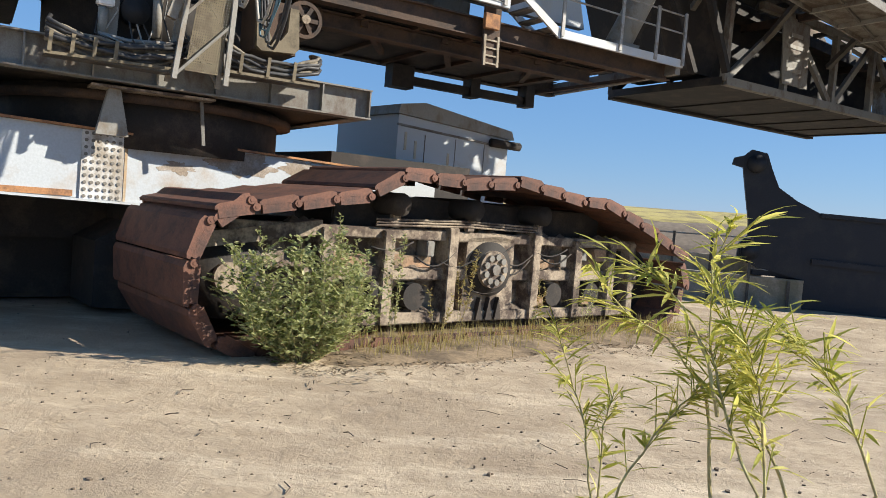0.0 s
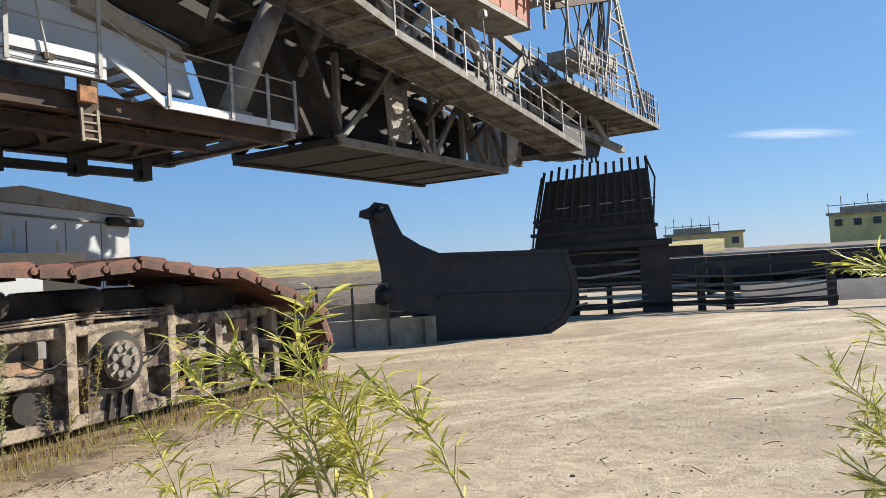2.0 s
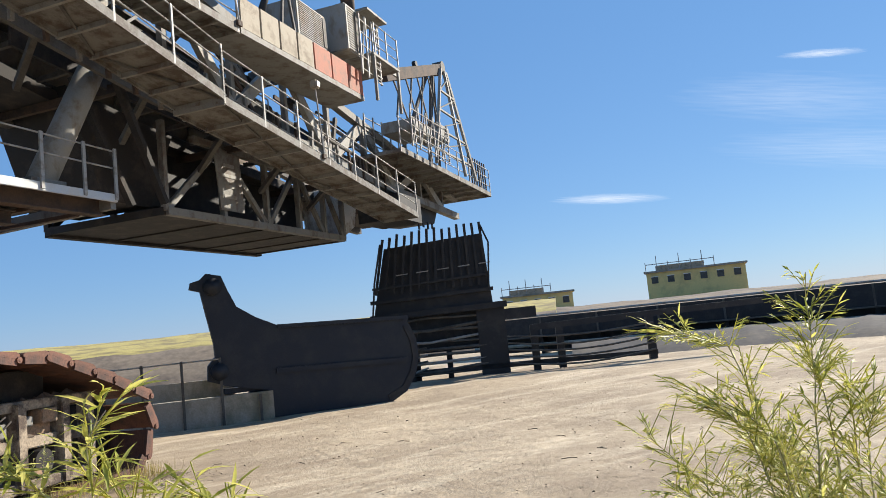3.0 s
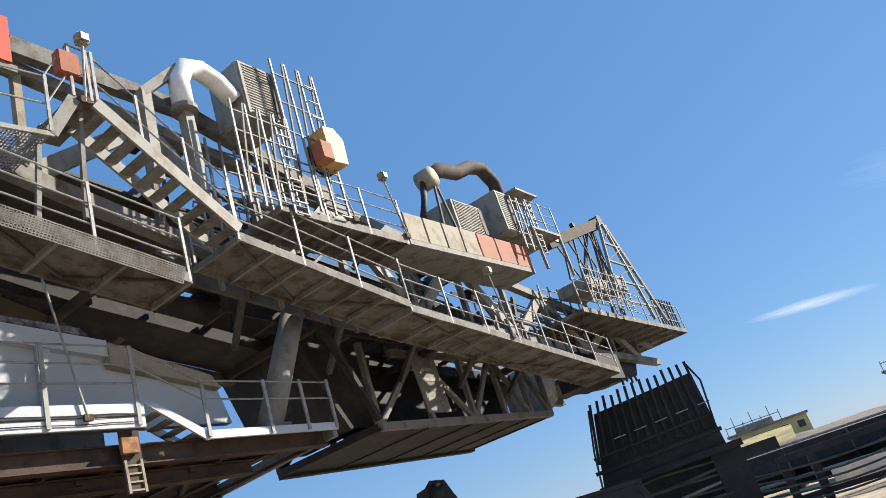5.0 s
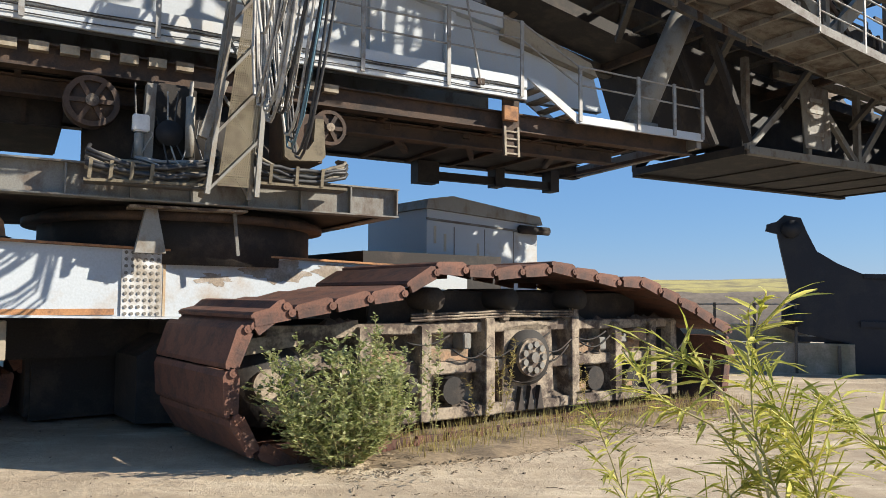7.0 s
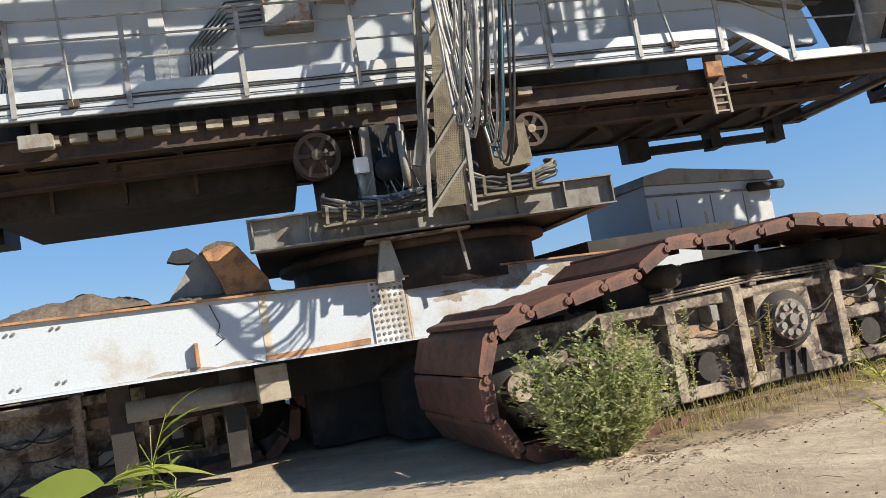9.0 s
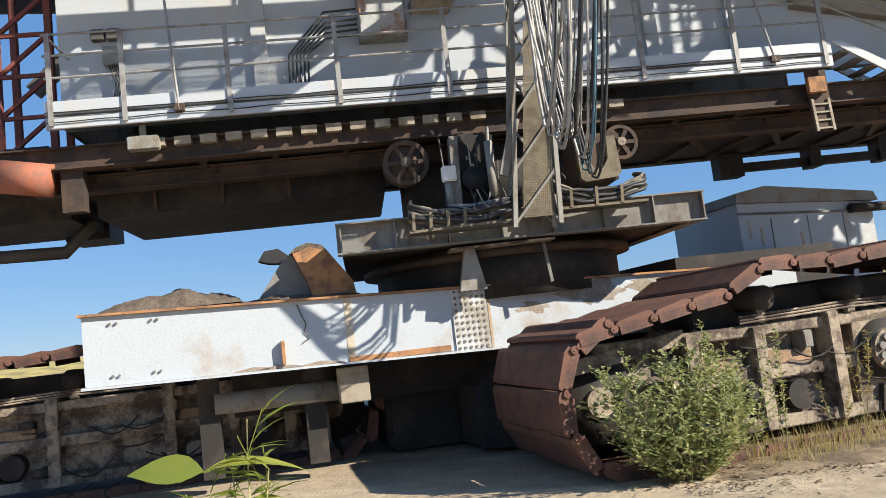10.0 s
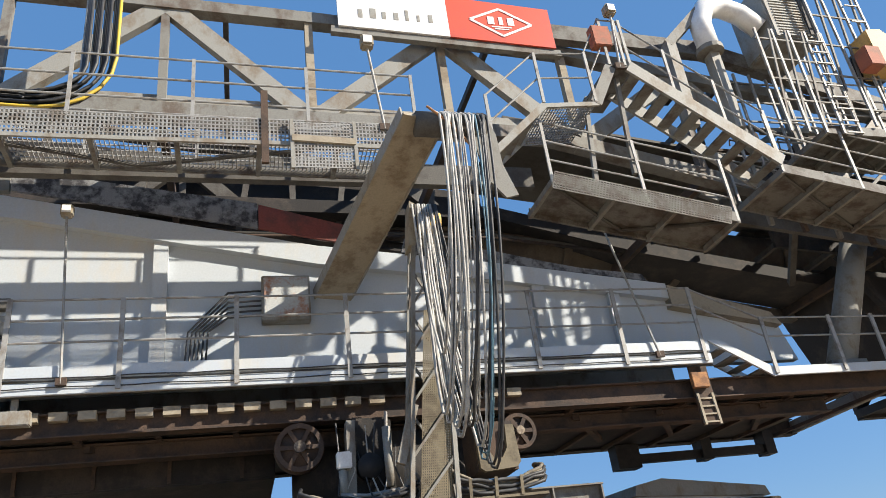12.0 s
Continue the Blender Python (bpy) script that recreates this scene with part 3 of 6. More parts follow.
part("exhaust_pipe", tube([(11.0, 11.9, 3.1), (11.75, 11.8, 3.08)], 0.09, 14), dark, cab, "dark exhaust stub", True)

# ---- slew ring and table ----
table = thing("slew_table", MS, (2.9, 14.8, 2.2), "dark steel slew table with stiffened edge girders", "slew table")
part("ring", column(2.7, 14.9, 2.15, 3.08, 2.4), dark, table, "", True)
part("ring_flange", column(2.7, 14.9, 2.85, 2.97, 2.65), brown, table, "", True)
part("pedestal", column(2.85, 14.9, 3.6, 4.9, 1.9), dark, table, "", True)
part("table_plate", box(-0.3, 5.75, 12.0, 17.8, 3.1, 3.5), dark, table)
part("edge_girder", ibeam((-0.36, 11.95, 3.32), (5.8, 11.95, 3.28), 0.3, 0.5), grey, table)
for i in range(8):
    ux = -0.3 + i * 0.865
    part("stiffener", box(ux, ux + 0.025, 11.81, 11.94, 3.07, 3.53), grey, table)
part("end_girder", ibeam((5.75, 12.1, 3.28), (5.75, 17.8, 3.28), 0.25, 0.46), grey, table)
part("strut_plate", prism([(1.55, 2.3), (2.0, 2.3), (1.86, 2.98), (1.7, 2.98)], 12.1, 12.3), grey_light, table, "pale strut plate")
part("strut_shelf", bar((1.45, 12.2, 2.99), (3.2, 12.2, 3.0), 0.5, 0.035), mud_steel, table, "dusty shelf plate")
part("thin_strut", bar((3.12, 12.2, 2.3), (3.05, 12.2, 2.98), 0.04, 0.05), grey, table)

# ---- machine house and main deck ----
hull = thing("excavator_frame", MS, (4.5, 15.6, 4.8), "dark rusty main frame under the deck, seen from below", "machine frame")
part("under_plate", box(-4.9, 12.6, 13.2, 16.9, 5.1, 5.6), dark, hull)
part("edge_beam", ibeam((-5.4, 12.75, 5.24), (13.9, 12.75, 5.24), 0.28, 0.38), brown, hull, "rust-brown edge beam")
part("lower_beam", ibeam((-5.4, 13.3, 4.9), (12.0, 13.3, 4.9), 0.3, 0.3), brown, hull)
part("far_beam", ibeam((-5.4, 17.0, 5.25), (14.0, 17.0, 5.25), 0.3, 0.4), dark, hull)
part("end_beam", bar((13.9, 12.4, 5.32), (14.05, 17.1, 5.25), 0.15, 0.3), grey, hull)
for i in range(16):
    ux = -5 + i * 1.22
    part("cross_rib", box(ux, ux + 0.1, 12.9, 16.9, 5.02, 5.1), brown, hull)
for a, b in ((-4.4, -3.2), (-2.4, -1.0), (6.2, 7.8), (8.0, 9.6), (10.4, 11.8)):
    part("brace", bar((a, 13.2, 4.98), (b, 15.6, 5.03), 0.12, 0.12), brown, hull)
for i in range(20):
    ux = -3.3 + i * 0.42
    if 2.3 < ux < 3.9:
        continue
    part("spacer_block", box(ux, ux + 0.27, 12.58, 12.72, 5.3, 5.44), cream, hull, "pale spacer block")
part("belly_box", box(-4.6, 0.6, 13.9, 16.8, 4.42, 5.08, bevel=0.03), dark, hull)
for ux in (-3.6, -2.4, -1.2, 0.0):
    part("belly_rib", box(ux, ux + 0.06, 13.84, 13.9, 4.46, 5.0), brown, hull)
part("keel_foot", box(8.6, 9.2, 16.5, 16.9, 4.5, 5.05), black, hull)
part("keel_rail", box(8.6, 13.0, 16.6, 16.8, 4.62, 4.82), black, hull)
for ux in (10.9, 12.7):
    part("keel_hanger", box(ux, ux + 0.28, 16.5, 16.9, 4.56, 5.14), black, hull)
part("rear_foot", box(-6.1, -5.2, 16.5, 17.5, 4.5, 5.0), black, hull)
for ux, uz, rr in ((0.93, 4.60, 0.4), (4.74, 4.62, 0.32)):
    w = part("sheave", drum(ux, 12.5, 12.7, uz, rr, 36), brown, hull, "rusty rope sheave with a dished web", True)
    part("sheave_rim", prism([(ux + rr * k * math.cos(a), uz + rr * k * math.sin(a)) for k, a in [(0.98, 2 * math.pi * i / 36) for i in range(37)] + [(0.78, 2 * math.pi * i / 36) for i in range(36, -1, -1)]], 12.44, 12.5), brown, w)
    part("sheave_boss", drum(ux, 12.38, 12.5, uz, rr * 0.24, 18), mud_steel, w)
    for k in range(6):
        a = 2 * math.pi * k / 6
        part("sheave_spoke", bar((ux + 0.2 * rr * math.cos(a), 12.47, uz + 0.2 * rr * math.sin(a)), (ux + 0.8 * rr * math.cos(a), 12.47, uz + 0.8 * rr * math.sin(a)), 0.05, 0.07), brown, w)

deck = thing("main_deck", MS, (2, 12.8, 5.6), "white painted walkway deck with channel edge and cable runs", "walkway")
part("deck_plate", box(-4.8, 8.9, 12.36, 13.5, 5.98, 6.03), grey, deck)
part("edge_channel", box(-4.8, 8.9, 12.3, 12.36, 5.88, 6.1, bevel=0.008), white, deck)
part("lower_channel", box(-4.8, 8.9, 12.31, 12.36, 5.64, 5.84, bevel=0.008), white, deck)
part("channel_web", box(-4.8, 8.9, 12.36, 12.4, 5.64, 5.98), grey, deck)
for zc in (5.86, 5.9, 5.74):
    line = [(-4.8 + 0.45 * i, 12.285, zc + rnd.uniform(-0.012, 0.012)) for i in range(31)]
    part("cable", tube(line, 0.01), cable_black, deck)
for zc in (6.14, 6.19):
    part("conduit", tube([(-4.7, 13.2, zc), (8.5, 13.2, zc)], 0.02), cable_black, deck)
posts = [-4.7, -3.55, -1.86, -0.05, 1.82, 3.55, 5.29, 7.06, 8.76]
for ux in posts:
    part("post", box(ux - 0.04, ux + 0.04, 12.27, 12.3, 5.68, 7.24), galv, deck)
for z in (7.24, 6.88, 6.5):
    part("rail", tube([(-4.8, 12.33, z), (8.76, 12.33, z)], 0.02), galv, deck)
part("end_rail", tube([(-4.75, 12.33, 7.24), (-4.75, 13.4, 7.24)], 0.02), galv, deck)

low = thing("lower_platform", MS, (11.5, 12.8, 5.3), "grey steel platform a step below the deck", "platform")
part("platform_plate", box(10.2, 13.95, 12.36, 13.8, 5.44, 5.48), grey, low)
part("edge_channel", box(10.2, 13.95, 12.3, 12.36, 5.32, 5.5, bevel=0.006), white, low)
for ux in (10.25, 11.9, 13.0, 13.9):
    part("post", box(ux - 0.04, ux + 0.04, 12.26, 12.3, 5.36, 6.55), galv, low)
for z in (6.55, 6.15):
    part("rail", tube([(10.25, 12.33, z), (13.9, 12.33, z - 0.05)], 0.02), galv, low)
part("sloping_rail", tube([(8.76, 12.33, 7.24), (10.25, 12.33, 6.55)], 0.02), galv, low)
part("sloping_rail", tube([(8.76, 12.33, 6.88), (10.25, 12.33, 6.15)], 0.02), galv, low)
st = thing("deck_stair", MS, (9.5, 12.6, 5.3), "short white steel stair from the deck to the platform", "stair")
for y in (12.3, 13.0):
    part("stringer", prism([(8.9, 6.1), (9.15, 6.1), (10.35, 5.42), (10.2, 5.3)], y, y + 0.05), white, st)
for k in range(4):
    part("tread", box(9.1 + k * 0.27, 9.34 + k * 0.27, 12.35, 13.0, 5.9 - k * 0.15, 5.94 - k * 0.15), grey, st)

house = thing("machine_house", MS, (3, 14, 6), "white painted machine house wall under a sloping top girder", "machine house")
part("side_wall", prism([(-4.95, 6.0), (11.9, 6.0), (11.6, 7.0), (9.0, 7.8), (5.1, 8.35), (1.5, 8.75), (-4.95, 9.9)], 13.5, 13.7), white, house)
part("top_girder", prism([(-4.95, 9.5), (1.5, 8.35), (5.1, 7.95), (9.0, 7.45), (9.0, 7.8), (5.1, 8.35), (1.5, 8.75), (-4.95, 9.95)], 13.32, 13.5), white, house)
part("flashing", prism([(-4.05, 9.88), (0.35, 9.1), (0.35, 9.66), (-4.2, 10.36)], 13.24, 13.31), peel_grey, house, "grey flashing strip with torn dark coating")
part("flashing_end", box(-4.3, -4.1, 13.2, 13.34, 9.85, 10.45), grey, house)
part("red_strip", prism([(0.37, 9.1), (2.3, 8.72), (2.3, 9.12), (0.37, 9.64)], 13.25, 13.31), red_dark, house, "red-brown strip on the girder")
part("torn_strip", prism([(3.2, 8.62), (5.1, 8.37), (8.6, 7.9), (8.5, 8.06), (7.1, 8.22), (6.4, 8.36), (5.1, 8.66), (4.1, 8.74), (3.3, 8.95)], 13.36, 13.46), peel_grey, house, "torn grey flashing strip")
part("back_wall", box(-4.95, 11.5, 17.8, 18.0, 6.0, 8.0), grey, house)
part("roof", prism([(-4.95, 9.7), (5.1, 8.2), (9.0, 7.6), (9.0, 7.55), (5.1, 8.15), (-4.95, 9.65)], 13.7, 18.0), grey, house)
part("end_wall", box(-4.95, -4.85, 13.7, 17.8, 6.0, 9.6), grey, house)
for ux in (-1.55, 5.9, 7.6):
    part("pilaster", box(ux, ux + 0.26, 13.38, 13.5, 6.03, 9.1 - 0.19 * (ux + 1.5) if ux < 0 else 8.0 - 0.12 * (ux - 5)), white, house)
part("wall_flange", box(-4.95, 9.0, 13.4, 13.5, 6.03, 6.12), white_dirty, house)
part("cream_cover", prism([(9.0, 7.25), (11.6, 6.75), (11.4, 7.05), (9.0, 7.75)], 13.28, 13.5), cream, house, "cream cover plate")

jb = thing("junction_box", MS, (0.8, 13.3, 7.2), "rusty grey junction box on the house wall", "junction box")
part("case", box(0.4, 1.3, 13.2, 13.5, 7.15, 8.05, bevel=0.015), grey_light, jb)
part("rusty_lid", box(0.44, 1.26, 13.17, 13.2, 7.2, 8.0, bevel=0.01), lid_mat, jb, "lid with orange rust patches")
for k in range(6):
    z = 7.3 + 0.1 * k
    part("cable", tube([(0.4, 13.35, z), (-0.2, 13.3, z - 0.05), (-0.55 - 0.07 * k, 13.35, 7.0), (-0.6 - 0.07 * k, 13.38, 6.3)], 0.02), cable_black, jb)

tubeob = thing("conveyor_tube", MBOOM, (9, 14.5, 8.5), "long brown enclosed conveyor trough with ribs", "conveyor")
part("trough", tube([(2.4, 14.9, 9.92), (5.5, 14.9, 9.65), (10, 14.9, 9.25), (14.5, 14.9, 8.8), (22, 14.9, 8.0)], 0.7, 32), tube_brown, tubeob, "", True)
for i in range(6):
    ux = 4.5 + i * 2.9
    z = 9.65 - 0.095 * (ux - 5.5)
    part("rib", tube([(ux - 0.09, 14.9, z - 0.01), (ux + 0.09, 14.9, z - 0.027)], 0.77, 32), tube_brown, tubeob)
for zz, m in ((0.95, grey_dark), (-0.95, dark)):
    part("runner_beam", ibeam((-9, 14.2, 11.9 + zz), (5.5, 14.2, 9.75 + zz), 0.2, 0.24), m, tubeob)
for i in range(7):
    ux = -8 + 2 * i
    z = 11.3 - 0.151 * (ux + 4.75)
    part("hanger", bar((ux, 14.1, z - 1.1), (ux + 0.3, 14.1, z + 1.0), 0.12, 0.12), grey_dark, tubeob)

tail = thing("tail_frame", MS, (-7.5, 15, 4.7), "dark braced frame at the tail of the deck", "machine frame")
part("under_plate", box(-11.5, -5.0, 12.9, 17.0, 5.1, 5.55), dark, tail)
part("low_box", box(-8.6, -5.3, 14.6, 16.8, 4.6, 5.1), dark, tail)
part("edge_beam", ibeam((-11.5, 12.8, 5.3), (-5.4, 12.8, 5.3), 0.25, 0.3), brown, tail)
part("grey_pipe", tube([(-9, 15.5, 4.2), (-5.75, 15.5, 4.12), (-5.15, 15.5, 4.7)], 0.13, 14), grey_dark, tail, "", True)
part("red_drum", tube([(-5.7, 12.75, 5.05), (-4.9, 12.75, 4.9)], 0.28, 20), red_faded, tail, "faded red drum", True)
part("step_box", box(-4.78, -4.42, 12.75, 12.95, 4.35, 5.1), brown, tail)
part("brace", bar((-6.5, 13.0, 5.2), (-7.6, 13.0, 4.4), 0.12, 0.12), grey, tail)

lad = thing("hanging_ladder", MS, (9.0, 12.5, 4.3), "small tan ladder hung under the deck", "ladder")
for u in (8.5, 8.82):
    part("stile", bar((u, 12.5, 4.5), (u - 0.02, 12.5, 5.1), 0.04, 0.05), cream, lad)
for k in range(4):
    part("rung", bar((8.5, 12.5, 4.55 + 0.15 * k), (8.82, 12.5, 4.55 + 0.15 * k), 0.03, 0.03), cream, lad)
part("plate", box(8.45, 8.85, 12.52, 12.56, 4.5, 5.65), brown, lad)
part("bracket", box(8.4, 8.75, 12.4, 12.5, 5.2, 5.5, bevel=0.01), rust, lad, "rust-orange bracket")

swb = thing("switch_box", MS, (-4.0, 13.4, 6.9), "small pale switch boxes with cables on the wall", "switch box")
part("case", box(-4.15, -3.85, 13.3, 13.5, 7.05, 7.4, bevel=0.01), grey_light, swb)
for k in range(2):
    part("socket", box(-4.35 + 0.27 * k, -4.12 + 0.27 * k, 13.36, 13.5, 7.55, 7.75, bevel=0.01), grey_dark, swb)
for k in range(4):
    part("cable", tube([(-4.05 + 0.04 * k, 13.35, 7.05), (-3.95 + 0.05 * k, 13.32, 6.7), (-4.05 + 0.03 * k, 13.36, 6.2)], 0.014), cable_black, swb)
ub = thing("underdeck_box", MS, (-3.4, 12.5, 5.3), "pale light fitting hung under the deck edge", "light fitting")
part("case", box(-3.6, -3.1, 12.42, 12.6, 5.22, 5.45, bevel=0.015), grey_light, ub)
part("bracket", box(-3.4, -3.3, 12.48, 12.54, 5.45, 5.65), grey, ub)

rl = thing("red_lattice", MS, (-5.8, 14.5, 5.6), "red-brown lattice column behind the end of the house", "lattice column")
for u in (-6.3, -5.35):
    for y in (14.2, 15.0):
        part("leg", bar((u, y, 5.55), (u, y, 11.5), 0.12, 0.12), red_dark, rl)
for k in range(7):
    part("lace", bar((-6.3, 14.2, 5.7 + 0.8 * k), (-5.35, 14.2, 6.5 + 0.8 * k), 0.07, 0.07), red_dark, rl)
    part("tie", bar((-6.3, 14.2, 5.7 + 0.8 * k), (-5.35, 14.2, 5.7 + 0.8 * k), 0.07, 0.07), red_dark, rl)

# ---- lower truss ----
tr = thing("truss_box", MBOOM, (20.5, 14.5, 5.3), "grey steel truss box hanging below the boom", "truss")
X0, X1, Y0, Y1, Z0, Z1 = 15.8, 25.4, 12.6, 16.5, 5.35, 7.45
part("bottom_chord", bar((X0, Y0, Z0), (X1, Y0, Z0), 0.2, 0.2), grey, tr)
part("top_chord", bar((X0 + 1.2, Y0, Z1), (X1, Y0, Z1 - 0.15), 0.18, 0.18), grey, tr)
# Far-side members take near-black: the shade inside the truss is put into their colour.
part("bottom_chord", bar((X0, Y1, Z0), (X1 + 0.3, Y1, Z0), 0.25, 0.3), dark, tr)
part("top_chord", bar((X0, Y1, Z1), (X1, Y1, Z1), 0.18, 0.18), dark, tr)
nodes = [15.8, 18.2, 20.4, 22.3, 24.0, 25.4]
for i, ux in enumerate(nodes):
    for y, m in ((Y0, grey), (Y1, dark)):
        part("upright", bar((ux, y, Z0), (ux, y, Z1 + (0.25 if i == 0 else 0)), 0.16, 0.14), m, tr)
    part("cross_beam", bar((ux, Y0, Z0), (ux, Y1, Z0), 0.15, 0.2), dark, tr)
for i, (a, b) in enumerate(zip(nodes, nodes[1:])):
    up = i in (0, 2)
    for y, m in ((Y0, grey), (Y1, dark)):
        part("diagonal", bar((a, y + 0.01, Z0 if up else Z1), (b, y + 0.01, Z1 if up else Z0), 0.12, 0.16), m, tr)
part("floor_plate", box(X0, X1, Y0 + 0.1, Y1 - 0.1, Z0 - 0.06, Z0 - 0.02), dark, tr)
# Black sheet added for the shaded inside of the truss box.
part("truss_dark_sheet", box(X0 + 0.4, X1 - 0.3, Y0 + 1.6, Y0 + 1.68, Z0, Z1), black, tr)
part("notice_board", prism([(17.9, 5.6), (19.0, 5.6), (18.9, 7.25), (17.7, 7.4)], 12.44, 12.47), grey, tr, "grey notice board with faint lettering")
for k, w in enumerate((0.5, 0.75, 0.45, 0.6)):
    part("lettering_bar", box(18.35 - w / 2, 18.35 + w / 2, 12.425, 12.44, 6.85 - 0.3 * k, 6.95 - 0.3 * k), grey_light, tr)
part("end_panel", prism([(25.4, 5.4), (26.4, 5.9), (26.7, 6.9), (25.4, 7.3)], 12.6, 14.2), white_dirty, tr, "pale end panel")
part("hopper", prism([(13.6, 8.2), (17.2, 7.7), (16.2, 5.6), (14.6, 5.6)], 13.4, 15.8), dark, tr)

strut = thing("boom_strut", MS, (13, 13, 5.5), "grey tubular strut carrying the boom", "strut")
part("pipe", tube([(12.4, 13.0, 5.5), (14.3, 13.0, 9.0)], 0.3, 20), grey_light, strut, "", True)
part("foot", box(12.0, 12.9, 12.7, 13.3, 5.48, 5.7), grey, strut)
part("stay", bar((14.4, 12.7, 8.7), (16.0, 12.7, 5.6), 0.18, 0.14), dark, strut)
part("stay", bar((13.9, 13.4, 8.5), (15.6, 13.4, 5.6), 0.18, 0.14), dark, strut)

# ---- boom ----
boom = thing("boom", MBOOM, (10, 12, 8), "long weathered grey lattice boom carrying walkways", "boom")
top = [(-6.0, 12.2), (1.5, 11.9), (6.0, 11.55), (12.5, 10.5), (22.0, 9.0), (32.5, 7.4)]


def height_on(poly, x):
    for (a, za), (b, zb_) in zip(poly, poly[1:]):
        if a <= x <= b:
            return za + (zb_ - za) * (x - a) / (b - a)
    return poly[-1][1]


bot = [(-6.2, 9.85), (5.5, 9.5), (9.0, 8.6), (13.4, 7.75), (24.5, 6.9), (32.5, 6.6)]
# The far lattice is coloured darker than the near one to stand for shade.
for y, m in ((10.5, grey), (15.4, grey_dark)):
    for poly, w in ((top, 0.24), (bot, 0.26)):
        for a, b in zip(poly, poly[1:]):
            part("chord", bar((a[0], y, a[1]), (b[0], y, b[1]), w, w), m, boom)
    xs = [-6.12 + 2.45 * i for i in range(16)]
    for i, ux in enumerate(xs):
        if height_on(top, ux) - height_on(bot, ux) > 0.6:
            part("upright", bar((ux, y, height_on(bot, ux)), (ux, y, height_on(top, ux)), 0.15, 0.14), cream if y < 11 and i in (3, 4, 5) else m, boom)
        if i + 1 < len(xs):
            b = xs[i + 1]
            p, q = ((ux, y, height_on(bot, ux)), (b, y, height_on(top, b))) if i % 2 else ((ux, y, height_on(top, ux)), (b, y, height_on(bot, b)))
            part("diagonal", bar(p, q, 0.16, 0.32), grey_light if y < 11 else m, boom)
for i in range(8):
    ux = -6.12 + 4.9 * i
    part("cross_beam", bar((ux, 10.5, height_on(bot, ux)), (ux, 15.4, height_on(bot, ux)), 0.12, 0.2), brown, boom)
    part("top_beam", bar((ux + 1, 10.5, height_on(top, ux + 1)), (ux + 1, 15.4, height_on(top, ux + 1)), 0.1, 0.14), grey_dark, boom)
part("belt_trough", prism([(x, z + 0.1) for x, z in bot] + [(x, z + 0.4) for x, z in bot[::-1]], 13.7, 15.2), dark, boom)
for i in range(18):
    ux = 9 + 1.3 * i
    z = height_on(bot, ux)
    part("idler_frame", bar((ux, 10.9, z + 0.35), (ux + 0.15, 13.6, z + 0.35), 0.09, 0.12), grey_dark, boom)
# Dark sheet added for the crowded members in shade inside the boom.
part("inner_dark_sheet", prism([(11.0, 8.0), (13.4, 7.75), (24.5, 6.9), (30.0, 6.75), (30.0, 7.4), (24.5, 8.4), (13.4, 9.7), (11.0, 10.0)], 12.0, 12.08), dark, boom)
for i in range(5):
    ux = 10.5 + 2.8 * i
    part("under_brace", bar((ux, 10.6, height_on(bot, ux) - 0.1), (ux + 0.9, 12.4, height_on(bot, ux) - 1.0), 0.12, 0.14), grey_dark, boom)
# Dark sheet added to hide the sky and stand for the shaded depth there.
part("dark_backing", prism([(-10.0, 13.3), (-1.6, 12.5), (6.0, 11.5), (6.0, 8.6), (-10.0, 9.5)], 15.8, 15.88), dark, boom)
# Plate added to keep the sun off the conveyor tube.
part("tube_shade_plate", prism([(5.5, 11.3), (12.5, 10.3), (22.0, 8.8), (22.0, 8.86), (12.5, 10.36), (5.5, 11.36)], 12.3, 15.4), grey_dark, boom, "dark plate added over the belt to shade the conveyor tube")
for k in range(5):
    part("service_pipe", tube([(-6.0, 13.95 + 0.1 * k, 9.35 + 0.12 * k), (5.5, 13.95 + 0.1 * k, 9.25 + 0.12 * k), (13.4, 13.95 + 0.1 * k, 8.2 + 0.1 * k), (24.5, 13.95 + 0.1 * k, 7.3 + 0.08 * k)], 0.035 + 0.01 * (k % 2), 8), grey_dark if k % 2 else brown, boom)
part("side_beam", bar((-6.0, 10.62, 10.05), (5.5, 10.62, 9.75), 0.08, 0.4), grey_light, boom, "pale weathered side beam")
part("under_frame", prism([(-6.0, 8.45), (5.0, 8.35), (5.0, 8.75), (-6.0, 8.85)], 10.4, 10.55), grey_dark, boom)
# Another added dark sheet, filling the boom's shaded lower half.
part("side_plate", prism([(9.0, 7.9), (13.4, 7.2), (24.5, 6.3), (24.5, 6.9), (13.4, 7.75), (9.0, 8.4)], 10.75, 10.85), grey_dark, boom)


